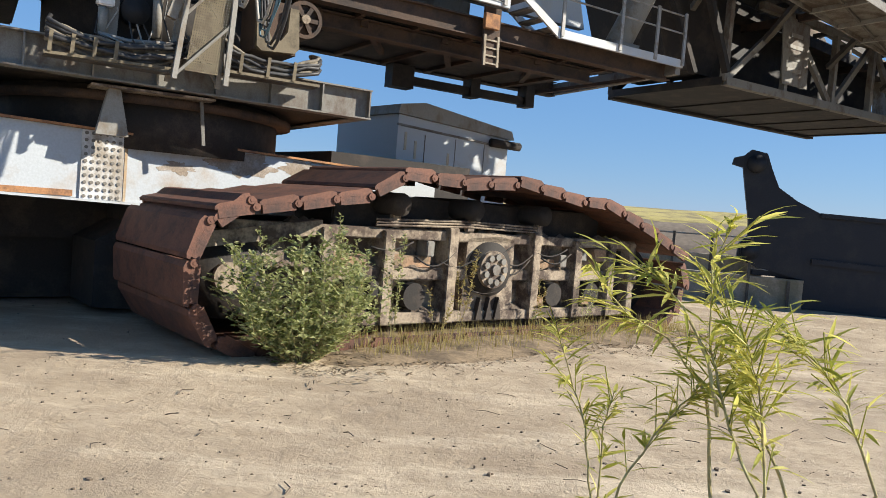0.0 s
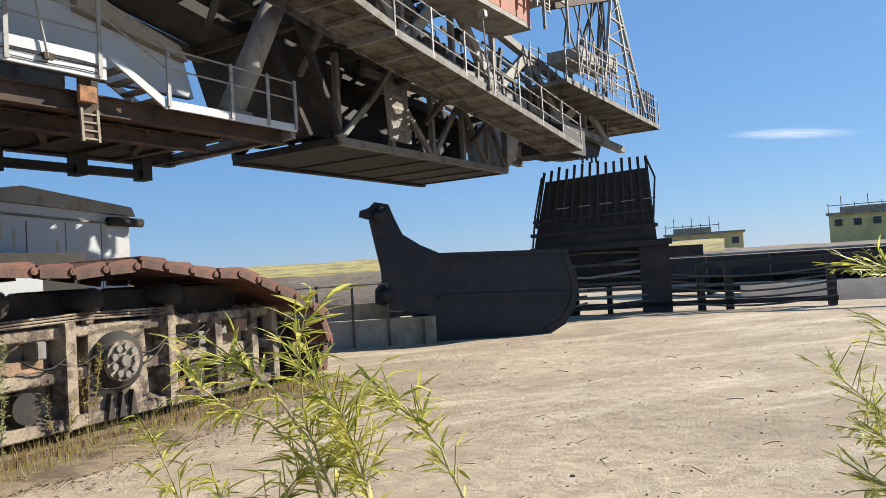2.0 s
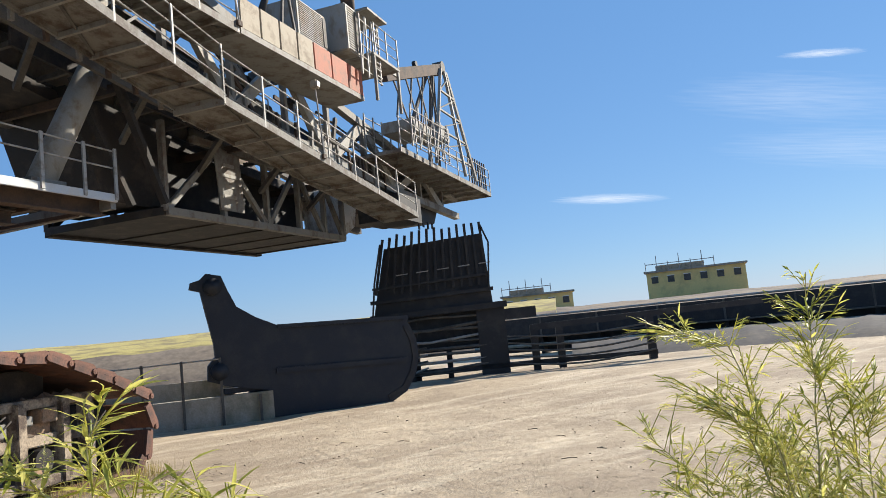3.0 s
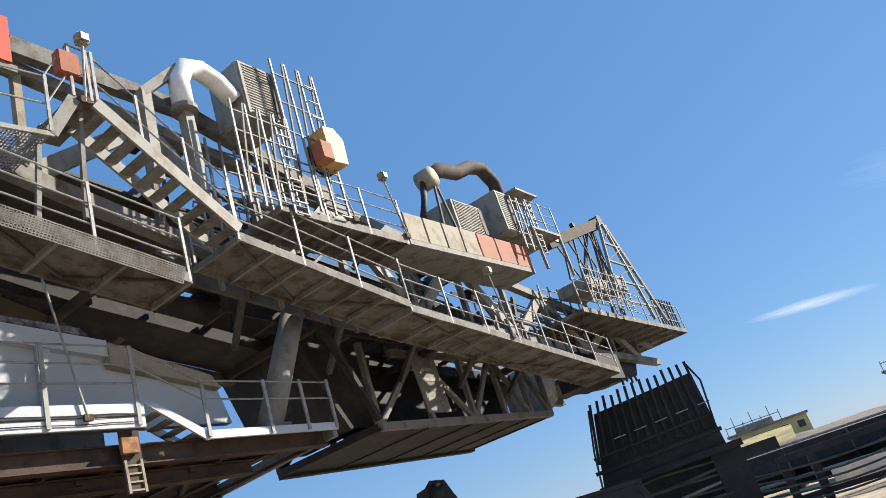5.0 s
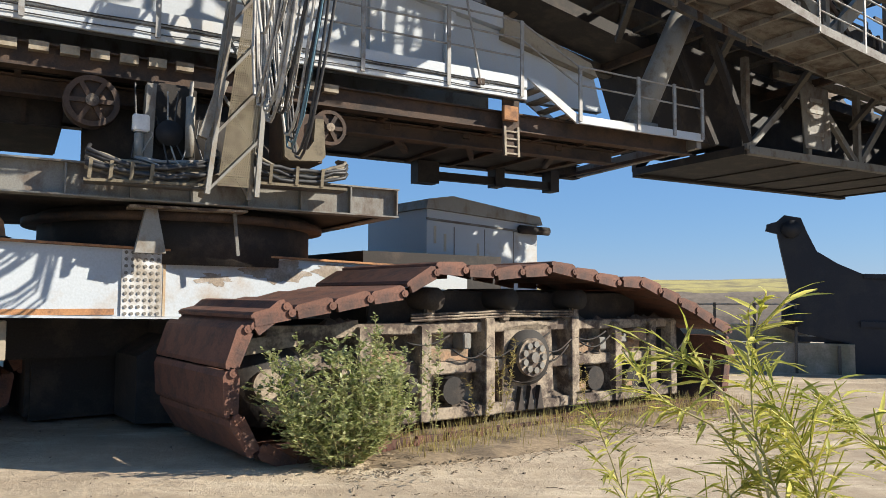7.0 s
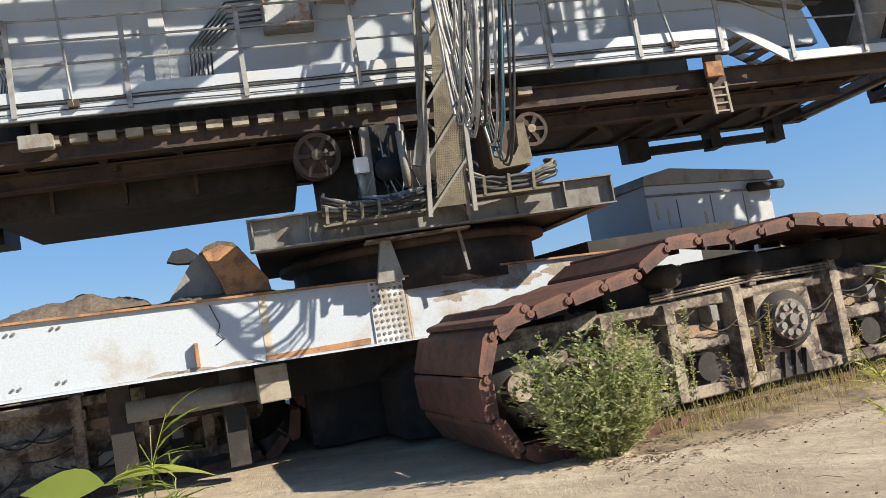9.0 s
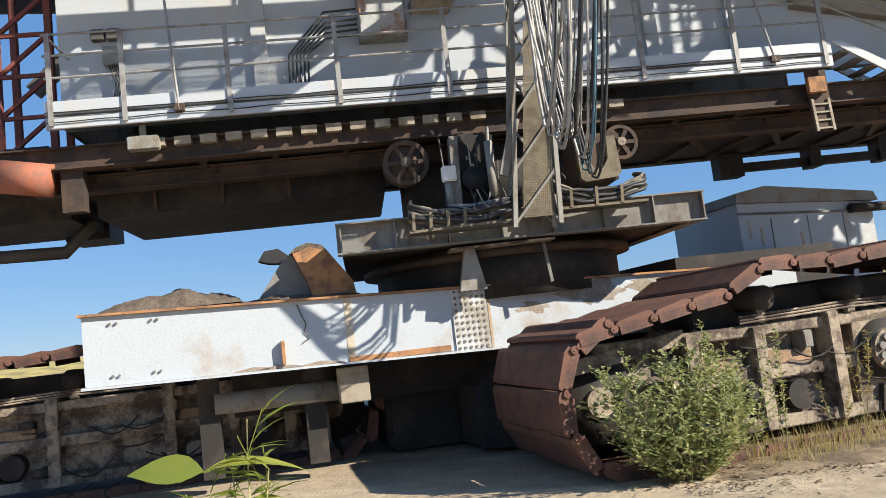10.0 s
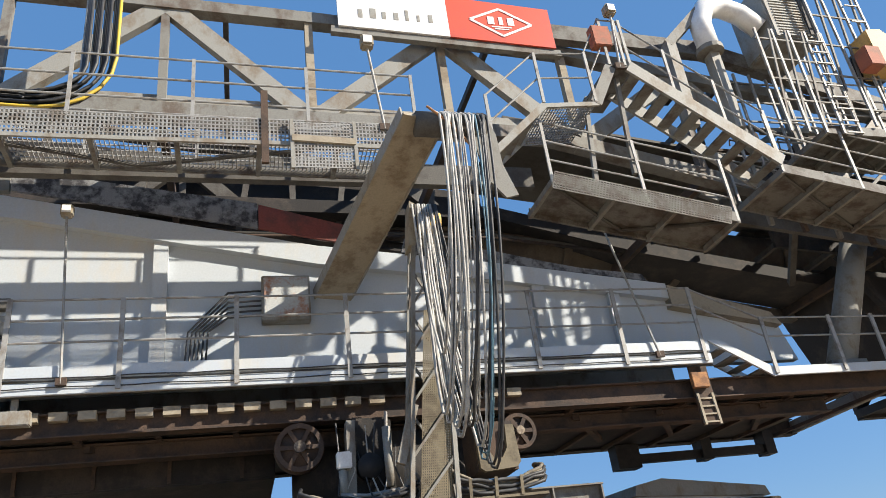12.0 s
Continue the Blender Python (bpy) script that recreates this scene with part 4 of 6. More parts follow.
def walkway(name, a, b, y0, y1, label, mat=grey_walk, under=6, open_floor=False):
    """A sloping plated walkway with edge channels, ribs below and a railing on its outer side."""
    ob = thing(name, MBOOM, ((a[0] + b[0]) / 2, (y0 + y1) / 2, min(a[1], b[1])), label, "walkway", "boom walkways")
    if open_floor:
        part("floor_grating", grating((a[0], y0, a[1] - 0.02), (b[0] - a[0], 0, b[1] - a[1]), (0, y1 - y0, 0), int((b[0] - a[0]) * 16), 9, 0.01), galv, ob, "open steel floor grating")
    else:
        part("plate", prism([(a[0], a[1] - 0.03), (b[0], b[1] - 0.03), b, a], y0, y1), mat, ob)
    for y in (y0, y1 - 0.05):
        part("edge_channel", prism([(a[0], a[1] - 0.12), (b[0], b[1] - 0.12), (b[0], b[1] + 0.06), (a[0], a[1] + 0.06)], y - 0.01, y + 0.04), mat, ob)
    for k in range(under + 1):
        x, z = lerp(a, b, k / under)
        part("bearer", bar((x, y0, z - 0.08), (x, y1, z - 0.08), 0.07, 0.1), grey, ob)
    part("diagonal", bar((a[0], y0 + 0.1, a[1] - 0.07), (lerp(a, b, 0.5)[0], y1 - 0.1, lerp(a, b, 0.5)[1] - 0.07), 0.05, 0.04), grey_dark, ob)
    part("diagonal", bar((b[0], y0 + 0.1, b[1] - 0.07), (lerp(a, b, 0.5)[0], y1 - 0.1, lerp(a, b, 0.5)[1] - 0.07), 0.05, 0.04), grey_dark, ob)
    railing(ob, [(a[0], y0, a[1]), (b[0], y0, b[1])], 1.1, 1.5, galv, (1.0, 0.66, 0.33), 0.1)
    return ob


walkway("boom_walkway", (-5.5, 8.55), (2.6, 8.4), 9.0, 10.2, "galvanised boom walkway with mesh kickplate and cable tray", under=7, open_floor=True)
walkway("boom_walkway", (8.95, 7.98), (13.5, 7.05), 9.0, 10.3, "grey sloping boom walkway at the foot of the stair")
walkway("boom_walkway", (13.5, 6.95), (23.9, 5.6), 9.0, 10.3, "long grey sloping boom walkway with handrail", under=10)
walkway("boom_walkway", (10.2, 8.85), (14.2, 8.75), 9.0, 10.2, "grey upper service platform on the boom")
walkway("boom_walkway", (23.0, 7.7), (33.2, 7.5), 9.0, 11.6, "grey platform at the tip of the boom", under=10)
walkway("boom_walkway", (4.75, 7.78), (7.9, 7.12), 9.2, 10.3, "mesh-sided lower landing below the stair", under=3)

sign = thing("signboard", MBOOM, (3.8, 10.3, 11.4), "white and red company signboard on the boom", "sign")
part("frame_rail", bar((1.6, 10.2, 11.45), (6.0, 10.2, 11.24), 0.12, 0.14), grey, sign)
part("white_panel", prism([(1.73, 11.5), (3.8, 11.42), (3.8, 12.42), (1.73, 12.5)], 10.1, 10.14), sign_white, sign, "white half with worn lettering")
for k in range(7):
    part("worn_mark", box(2.1 + 0.22 * k, 2.1 + 0.22 * k + rnd.uniform(0.04, 0.12), 10.093, 10.1, 11.72, 11.72 + rnd.uniform(0.1, 0.3)), grey_light, sign)
part("red_panel", prism([(3.8, 11.42), (5.9, 11.32), (5.9, 12.3), (3.8, 12.42)], 10.1, 10.14), red, sign, "red half with a white diamond emblem")
cx, cz = 4.86, 11.87
for (a, b), (c, d) in (((-0.62, 0.02), (0, 0.33)), ((0, 0.33), (0.62, -0.02)), ((0.62, -0.02), (0, -0.35)), ((0, -0.35), (-0.62, 0.02))):
    part("emblem_line", bar((cx + a, 10.094, cz + b), (cx + c, 10.094, cz + d), 0.012, 0.05), sign_white, sign)
for k, w in ((-0.2, 0.13), (0.0, 0.08), (0.2, 0.13)):
    part("emblem_bar", box(cx + k - w / 2, cx + k + w / 2, 10.09, 10.1, cz - 0.07, cz + 0.12), sign_white, sign)
for k in range(2):
    part("emblem_bar", box(cx - 0.2 + 0.06 * k, cx + 0.2 - 0.06 * k, 10.09, 10.1, cz - 0.14 - 0.05 * k, cz - 0.115 - 0.05 * k), sign_white, sign)

stair = thing("boom_stair", MBOOM, (7.7, 9.5, 8.0), "steep grey steel stair on the boom", "stair")
for y in (9.0, 9.75):
    part("stringer", bar((6.55, y, 9.98), (9.02, y, 8.1), 0.05, 0.24), grey_light, stair)
for k in range(10):
    x, z = lerp((6.68, 9.84), (8.92, 8.13), k / 9)
    part("tread", box(x - 0.11, x + 0.11, 9.03, 9.73, z - 0.02, z + 0.02), grey, stair)
railing(stair, [(6.5, 9.0, 10.0), (8.98, 9.0, 8.12)], 1.05, 1.2, galv, (1.0, 0.5))

for x0, x1, n, m, lab in ((14.3, 17.6, 4, cream, "cream"), (17.6, 20.5, 3, red_faded, "faded red")):
    bx = thing("panel_box", MBOOM, ((x0 + x1) / 2, 9.4, 8.8), f"{lab} steel panel screen along the service platform", "panel screen", "panel screens")
    part("shelf", box(x0, x1, 9.0, 10.2, 8.66, 8.8), grey, bx)
    for i in range(n):
        a = x0 + (x1 - x0) * i / n
        part("panel", box(a + 0.03, a + (x1 - x0) / n - 0.03, 9.0, 9.05, 8.8, 9.55, bevel=0.01), m, bx)

# ---- the yard ----
MB = pose(8.0, 17.1, 0, 0, 0, -12)
bk = thing("dragline_bucket", MB, (1.8, 1.5, 0), "huge blue-black dragline bucket lying on the sand", "bucket")
body_line = [(0.0, 0.02), (3.1, 0.0), (3.5, 0.2), (3.78, 0.6), (3.92, 1.05), (3.88, 1.5), (3.74, 1.87), (3.58, 2.08), (0.35, 2.16), (-0.2, 2.42), (-0.62, 2.7), (-0.8, 3.1),
             (-0.93, 3.45), (-1.27, 3.52), (-1.42, 3.38), (-1.63, 3.32), (-1.66, 3.17), (-1.42, 3.1), (-1.35, 2.7), (-1.2, 1.9), (-1.18, 1.58), (-1.36, 1.38), (-1.38, 1.04), (-0.94, 0.87), (0.01, 0.67)]
part("side_plate", prism(body_line, 0.0, 0.14), bucket_mat, bk)
part("side_plate", prism(body_line[:9] + [(0.2, 1.2)], 2.9, 3.04), bucket_mat, bk)
shell_out = [(0.0, 0.03), (3.08, 0.01), (3.48, 0.21), (3.76, 0.61), (3.9, 1.05), (3.86, 1.5), (3.72, 1.86), (3.57, 2.06)]
shell_in = [(3.45, 2.06), (3.6, 1.84), (3.74, 1.48), (3.78, 1.06), (3.65, 0.68), (3.4, 0.31), (3.06, 0.13), (0.0, 0.15)]
part("floor_shell", prism(shell_out + shell_in, 0.14, 2.9), bucket_mat, bk, "", True)
part("rim", bar((0.3, 0.04, 2.15), (3.6, 0.04, 2.08), 0.22, 0.09), bucket_mat, bk)
part("back_rim", bar((3.62, -0.02, 2.06), (3.62, 3.0, 2.06), 0.16, 0.14), bucket_mat, bk, "thick bar along the back rim")
part("wear_band", prism([(3.0, 0.06), (3.46, 0.26), (3.72, 0.63), (3.84, 1.06), (3.8, 1.48), (3.64, 1.86), (3.54, 1.86), (3.7, 1.46), (3.74, 1.06), (3.62, 0.68), (3.38, 0.34), (2.96, 0.16)], -0.03, 0.0), black, bk)
part("lug_boss", drum(-1.15, -0.12, 0.0, 3.2, 0.2, 20), bucket_mat, bk, "", True)
part("lug_boss", drum(-1.12, -0.1, 0.0, 1.22, 0.2, 20), bucket_mat, bk, "", True)
part("lip", bar((-0.5, 0.1, 0.75), (-0.5, 2.9, 0.75), 1.0, 0.12), bucket_mat, bk)
part("side_rib", bar((0.2, -0.03, 1.1), (3.6, -0.03, 1.0), 0.06, 0.12), bucket_mat, bk)

MT = pose(17.4, 19.0, 0, 0, 0, -40)
tw = thing("pipe_stack", MT, (-2.2, 0.5, 0), "black slatted steel stack with upright bars on a low frame", "steel stack")
part("stack_body", prism([(-4.4, 2.2), (-0.35, 2.3), (-0.5, 4.75), (-3.85, 4.55)], 0.1, 1.6), black, tw)
part("skirt_body", box(-4.3, -0.9, 0.45, 1.5, 0.9, 2.25), black, tw)
part("lower_body", box(-0.95, 0.0, 0.1, 1.6, 0.0, 2.3), black, tw)
for k in range(10):
    z = 0.15 + 0.2 * k
    part("cross_pipe", tube([(-4.6 + rnd.uniform(0, 0.4), 0.1 + 0.1 * (k % 3), z), (-2.6, 0.1, z + rnd.uniform(-0.12, 0.12)), (-0.7, 0.15, z + 0.05)], rnd.uniform(0.03, 0.06), 8), galv if k % 4 == 2 else grey_dark, tw)
for x in (-4.4, -3.1, -2.0):
    part("leg", box(x - 0.09, x + 0.09, 0.4, 0.6, 0.0, 2.25), black, tw)
part("shelf_beam", bar((-4.5, 0.05, 2.22), (0.1, 0.05, 2.3), 0.25, 0.2), black, tw)
part("shelf_beam", bar((-4.45, 0.0, 2.75), (-0.3, 0.0, 2.85), 0.12, 0.12), black, tw)
part("shelf_beam", bar((-4.35, 0.0, 3.2), (-0.4, 0.0, 3.35), 0.1, 0.08), black, tw)
for i in range(14):
    s = i / 13
    x = -3.85 + 3.3 * s
    part("upright_bar", bar((-4.25 + 3.8 * s, 0.02, 3.0), (x, 0.0, 4.86 + 0.25 * s + rnd.uniform(0, 0.12)), 0.05, 0.09), black, tw)
for i in range(5):
    part("rung", bar((-3.5 + 0.7 * i, -0.03, 3.6 + 0.03 * i), (-3.1 + 0.7 * i, -0.03, 3.62 + 0.03 * i), 0.02, 0.03), galv, tw)
part("side_ladder", tube([(-0.45, -0.05, 2.8), (-0.3, -0.08, 4.4), (-0.55, -0.05, 5.1)], 0.035), black, tw)
part("side_ladder", tube([(-4.4, -0.05, 2.3), (-4.25, -0.08, 3.4), (-3.95, -0.05, 4.7)], 0.035), black, tw)
rk = thing("pipe_rack", MT, (2.5, 0.5, 0), "dark rusty steel frame lying with pipes and hoses", "steel frame")
part("top_beam", bar((-0.4, 0.3, 1.95), (1.05, 0.3, 1.95), 0.3, 0.36), black, rk)
part("top_beam", bar((0.9, 0.2, 1.42), (8.5, 0.2, 1.55), 0.22, 0.2), black, rk)
part("low_beam", bar((-5.2, 0.2, 0.3), (4.9, 0.2, 0.22), 0.2, 0.16), black, rk)
for x in (-5.0, -3.3, 0.9, 1.75, 4.75):
    part("leg", box(x - 0.12, x + 0.12, 0.1, 0.34, 0.0, 1.5 if x > 0 else 1.2), black, rk)
for k in range(9):
    z = 0.32 + 0.11 * k
    sag = rnd.uniform(0.05, 0.25)
    a, b = (-5.2, -2.7) if k % 2 else (0.0, 4.8)
    part("pipe", tube([lerp((a, -0.05, z), (b, -0.05, z + 0.1), s / 6)[:2] + (z - sag * math.sin(math.pi * s / 6),) for s in range(7)], 0.035), galv if k % 4 == 1 else grey_dark, rk)

MF = pose(6.4, 17.6, 0, 0, 0, -20)
fn = thing("low_wall", MF, (0, 0, 0), "weathered concrete trough wall with a wire rail", "wall")
part("lower_slab", box(-2.6, 1.75, -0.05, 0.15, 0.0, 0.6), concrete, fn)
part("upper_slab", box(-2.6, 0.9, 0.5, 0.7, 0.0, 1.05), concrete, fn)
part("capping", box(-2.6, 1.75, -0.08, 0.18, 0.6, 0.66), concrete, fn)
for x in (-1.9, -1.1, -0.25, 0.6, 1.45):
    part("post", box(x - 0.03, x + 0.03, -0.12, -0.06, 0.0, 1.55 if x < 0.7 else 0.62), grey_dark, fn)
part("rail", tube([(-2.6, -0.09, 1.5), (0.6, -0.09, 1.52)], 0.02), galv, fn)


def polar(az, d):
    return -math.sin(radians(az)) * d, math.cos(radians(az)) * d


def far_building(az, w, h0, h1, label, floors):
    x, y = polar(az, 110)
    ob = thing("plant_building", pose(x, y, 0, 0, 0, az), (0, 0, 0), label, "building", "far buildings")
    part("wall", box(-w / 2, w / 2, 0, 9, 0, h1), building_mat, ob)
    part("roof", box(-w / 2 - 0.3, w / 2 + 0.3, -0.3, 9.3, h1, h1 + 0.25), concrete, ob)
    for i in range(floors):
        a = -w / 2 + w * (i + 0.5) / floors
        win = part("window", box(a - 0.45, a + 0.45, -0.06, 0.0, h1 - 1.5, h1 - 0.6), grey_dark, ob)
        part("frame", box(a - 0.5, a + 0.5, -0.08, -0.06, h1 - 0.6, h1 - 0.52), sign_white, win)
    for i in range(7):
        a = -w / 2 + w * i / 6 * 0.7
        part("roof_post", box(a - 0.05, a + 0.05, 0.2, 0.3, h1 + 0.25, h1 + (2.4 if i % 2 else 1.5)), galv, ob)
    part("roof_rail", box(-w / 2, w * 0.2, 0.2, 0.28, h1 + 1.15, h1 + 1.25), galv, ob)
    part("roof_hut", box(-w * 0.4, w * 0.1, 1, 5, h1 + 0.25, h1 + 1.0), cream, ob)
    return ob


far_building(-56.0, 13.0, 3, 6.2, "ochre clad plant building with roof masts", 6)
far_building(-44.6, 10.0, 3, 4.9, "low ochre plant building with a roof railing", 5)
cv = thing("overland_conveyor", pose(*polar(-52, 36), 0, 0, 0, -66), (0, 0, 0), "long dark overland conveyor with panelled side on trestles", "conveyor")
part("gallery", box(-8, 60, -0.4, 0.5, 0.85, 1.72), black, cv)
part("walk_edge", box(-8, 60, -0.75, -0.4, 0.78, 0.84), grey_dark, cv)
part("skirt", box(-8, 60, 0.0, 0.1, 0.1, 0.85), black, cv)
for i in range(24):
    part("trestle", box(-7.5 + 2.8 * i, -7.36 + 2.8 * i, -0.5, 0.4, 0, 0.85), black, cv)
    part("panel_rib", box(-7.5 + 2.8 * i, -7.42 + 2.8 * i, -0.44, -0.4, 0.85, 1.72), grey_dark, cv)
part("top_pipe", tube([(-8, -0.3, 1.8), (60, -0.3, 1.8)], 0.05, 10), galv, cv)
part("pipe_line", tube([(-8, -0.9, 0.45), (60, -0.9, 0.4)], 0.08, 10), concrete, cv)


# ---- ground clutter ----
def scatter(name, n, region, maker, mat, label, category):
    bm = bmesh.new()
    for _ in range(n):
        az, d = region()
        x, y = polar(az, d)
        maker(bm, x, y)
    ob = solid(name, bm, mat, MW, label, category, "stuff")
    return ob


def stone(bm, x, y):
    r = rnd.uniform(0.004, 0.014) * (1.8 if rnd.random() > 0.95 else 1)
    z = ground_z(x, y)
    ring = [bm.verts.new((x + r * math.cos(a) * rnd.uniform(0.6, 1.3), y + r * math.sin(a) * rnd.uniform(0.6, 1.3), z - 0.01)) for a in (0, 1.26, 2.51, 3.77, 5.03)]
    mid = [bm.verts.new((v.co.x * 0.8 + x * 0.2, v.co.y * 0.8 + y * 0.2, z + r * rnd.uniform(0.3, 0.6))) for v in ring]
    for k in range(5):
        bm.faces.new((ring[k], ring[(k + 1) % 5], mid[(k + 1) % 5], mid[k]))
    bm.faces.new(mid)


def stick(bm, x, y):
    a, n = rnd.uniform(0, math.pi), rnd.uniform(0.03, 0.2)
    p = Vector((x, y, ground_z(x, y) + 0.006))
    d = Vector((math.cos(a), math.sin(a), 0)) * n
    tube([p, p + d * 0.5 + Vector((rnd.uniform(-0.04, 0.04), rnd.uniform(-0.04, 0.04), 0.012)), p + d + Vector((0, 0, rnd.uniform(0, 0.015)))], rnd.uniform(0.0015, 0.0045), 4, bm)


scatter("pebbles", 2600, lambda: (rnd.uniform(-75, 55), 3.2 + 18 * rnd.random() ** 1.7), stone, bank_mat, "scattered small dark stones and clods on the sand", "stones")
def fallen_leaf(bm, x, y):
    a, n = rnd.uniform(0, 2 * math.pi), rnd.uniform(0.015, 0.05)
    z = ground_z(x, y) + 0.012
    c, q = Vector((x, y, z)), Vector((math.cos(a), math.sin(a), rnd.uniform(-0.2, 0.4))) * n
    w = Vector((-math.sin(a), math.cos(a), rnd.uniform(-0.3, 0.3))) * n * 0.3
    bm.faces.new([bm.verts.new(p) for p in (c - q, c + w, c + q, c - w + Vector((0, 0, 0.004)))])


def beside_crawler():
    p = MC @ Vector((rnd.uniform(3.4, 10.6), min(7.1, rnd.gauss(6.35, 0.4)), 0))
    return math.degrees(math.atan2(-p.x, p.y)), math.hypot(p.x, p.y)


scatter("leaf_litter", 2600, beside_crawler, fallen_leaf, litter, "brown fallen leaves and litter beside the crawler", "leaf litter")
scatter("twigs", 150, lambda: (rnd.uniform(-75, 30), 3.0 + 11 * rnd.random() ** 1.4), stick, dirt, "dry dark twigs lying on the sand", "twigs")


def soil_heap(name, m, cx, cy, lx, ly, h, z, label, seed, mat=dirt):
    bm = bmesh.new()
    nx, ny = 40, 14
    g = []
    for i in range(nx + 1):
        row = []
        for j in range(ny + 1):
            a, b = i / nx * 2 - 1, j / ny * 2 - 1
            k = max(0, 1 - a * a) ** 0.6 * max(0, 1 - b * b) ** 0.6
            zz = z - 0.02 + h * k * (0.75 + 0.5 * noise.noise((a * 3, b * 2, seed))) + 0.035 * noise.noise((a * 14, b * 9, seed)) * (k > 0)
            row.append(bm.verts.new((cx + a * lx, cy + b * ly, zz)))
        g.append(row)
    for i in range(nx):
        for j in range(ny):
            bm.faces.new((g[i][j], g[i + 1][j], g[i + 1][j + 1], g[i][j + 1]))
    return solid(name, bm, mat, m, label, "soil heap", smooth=True)


soil_heap("soil_heap", MC, -1.1, 9.95, 0.85, 0.6, 0.3, 2.33, "dark soil heaped on top of the girder end", 3)
soil_heap("soil_heap", MC, 0.3, 9.95, 0.9, 0.55, 0.1, 2.29, "thin spilled soil on the girder", 6)
soil_heap("soil_bank", MC, 7.2, 6.85, 3.7, 0.95, 0.1, 0.0, "brown soil and litter drifted against the foot of the crawler", 9, litter)


# ---- thin high cloud ----
def cloud(az, el, wide, tall, tilt, label, cover=0.75, kind_name="cirrus"):
    m = bpy.data.materials.get(kind_name) or bpy.data.materials.new(kind_name)
    if not m.use_nodes:
        m.use_nodes = True
        nt = m.node_tree
        nt.nodes.remove(nt.nodes["Principled BSDF"])
        tc = nt.nodes.new("ShaderNodeTexCoord")
        mp = nt.nodes.new("ShaderNodeMapping")
        mp.inputs["Scale"].default_value = (3.0, 11.0, 1.0)
        no = nt.nodes.new("ShaderNodeTexNoise")
        no.inputs["Scale"].default_value, no.inputs["Detail"].default_value = 1.2, 6
        gr = nt.nodes.new("ShaderNodeTexGradient")
        gr.gradient_type = "SPHERICAL"
        mul = nt.nodes.new("ShaderNodeMath")
        mul.operation = "MULTIPLY"
        ramp = nt.nodes.new("ShaderNodeMapRange")
        ramp.inputs["From Min"].default_value, ramp.inputs["From Max"].default_value, ramp.inputs["To Max"].default_value = 0.12, 0.5, cover
        # The sheet glows by itself, in place of sunlight on the cloud.
        em, tr_, mx = nt.nodes.new("ShaderNodeEmission"), nt.nodes.new("ShaderNodeBsdfTransparent"), nt.nodes.new("ShaderNodeMixShader")
        em.inputs[0].default_value, em.inputs[1].default_value = (0.8, 0.88, 1.0, 1), 0.62
        L = nt.links.new
        L(tc.outputs["Object"], mp.inputs[0])
        L(mp.outputs[0], no.inputs[0])
        L(tc.outputs["Object"], gr.inputs[0])
        L(no.outputs[0], mul.inputs[0])
        L(gr.outputs["Fac"], mul.inputs[1])
        L(mul.outputs[0], ramp.inputs[0])
        L(ramp.outputs[0], mx.inputs[0])
        L(tr_.outputs[0], mx.inputs[1])
        L(em.outputs[0], mx.inputs[2])
        L(mx.outputs[0], nt.nodes["Material Output"].inputs[0])
    bm = bmesh.new()
    bm.faces.new([bm.verts.new(p) for p in ((-1, -1, 0), (1, -1, 0), (1, 1, 0), (-1, 1, 0))])
    ob = solid("cloud", bm, m, MW, label, "cloud", "structure")
    d = 2500
    x, y = polar(az, d)
    z = 1.6 + d * math.tan(radians(el))
    ob.matrix_world = look((x, y, z), (0, 0, 1.6), tilt) @ Matrix.Diagonal((wide, tall, 1, 1))
    ob.visible_shadow = False
    return ob


cloud(-50.6, 8.1, 250, 24, 6, "thin white streak of high cloud")
cloud(-64, 13, 480, 110, 14, "faint veil of high cloud", 0.2, "cirrus_veil")
cloud(-67, 9, 520, 90, 12, "faint veil of high cloud", 0.2, "cirrus_veil")
cloud(-66, 15.5, 160, 18, 10, "short white wisp of high cloud")


# ---- cables, arm and cable mast ----
arm = thing("cable_bridge", MS, (2.4, 11, 7.7), "beige steel trough arm carrying cables outwards", "cable arm")
part("trough", bar((1.75, 13.35, 7.62), (2.75, 9.0, 8.72), 0.72, 0.06), cream, arm)
for s in (-0.36, 0.36):
    part("cheek", bar((1.75 + s, 13.35, 7.7), (2.75 + s, 9.0, 8.8), 0.03, 0.22), grey_light, arm)
part("end_cheek", prism([(3.45, 8.75), (3.72, 8.8), (3.86, 8.45), (3.88, 7.9), (4.05, 7.35), (3.85, 7.3), (3.62, 7.6), (3.5, 8.2)], 9.0, 9.05), grey, arm, "grey curved cheek plate")
part("saddle", tube([(2.6, 9.05, 8.62), (3.7, 9.05, 8.62)], 0.2, 18), grey_dark, arm, "", True)
part("lashing", tube([(2.75, 8.83, 8.8), (3.1, 8.85, 8.5), (3.45, 8.86, 8.0)], 0.02), rust, arm)

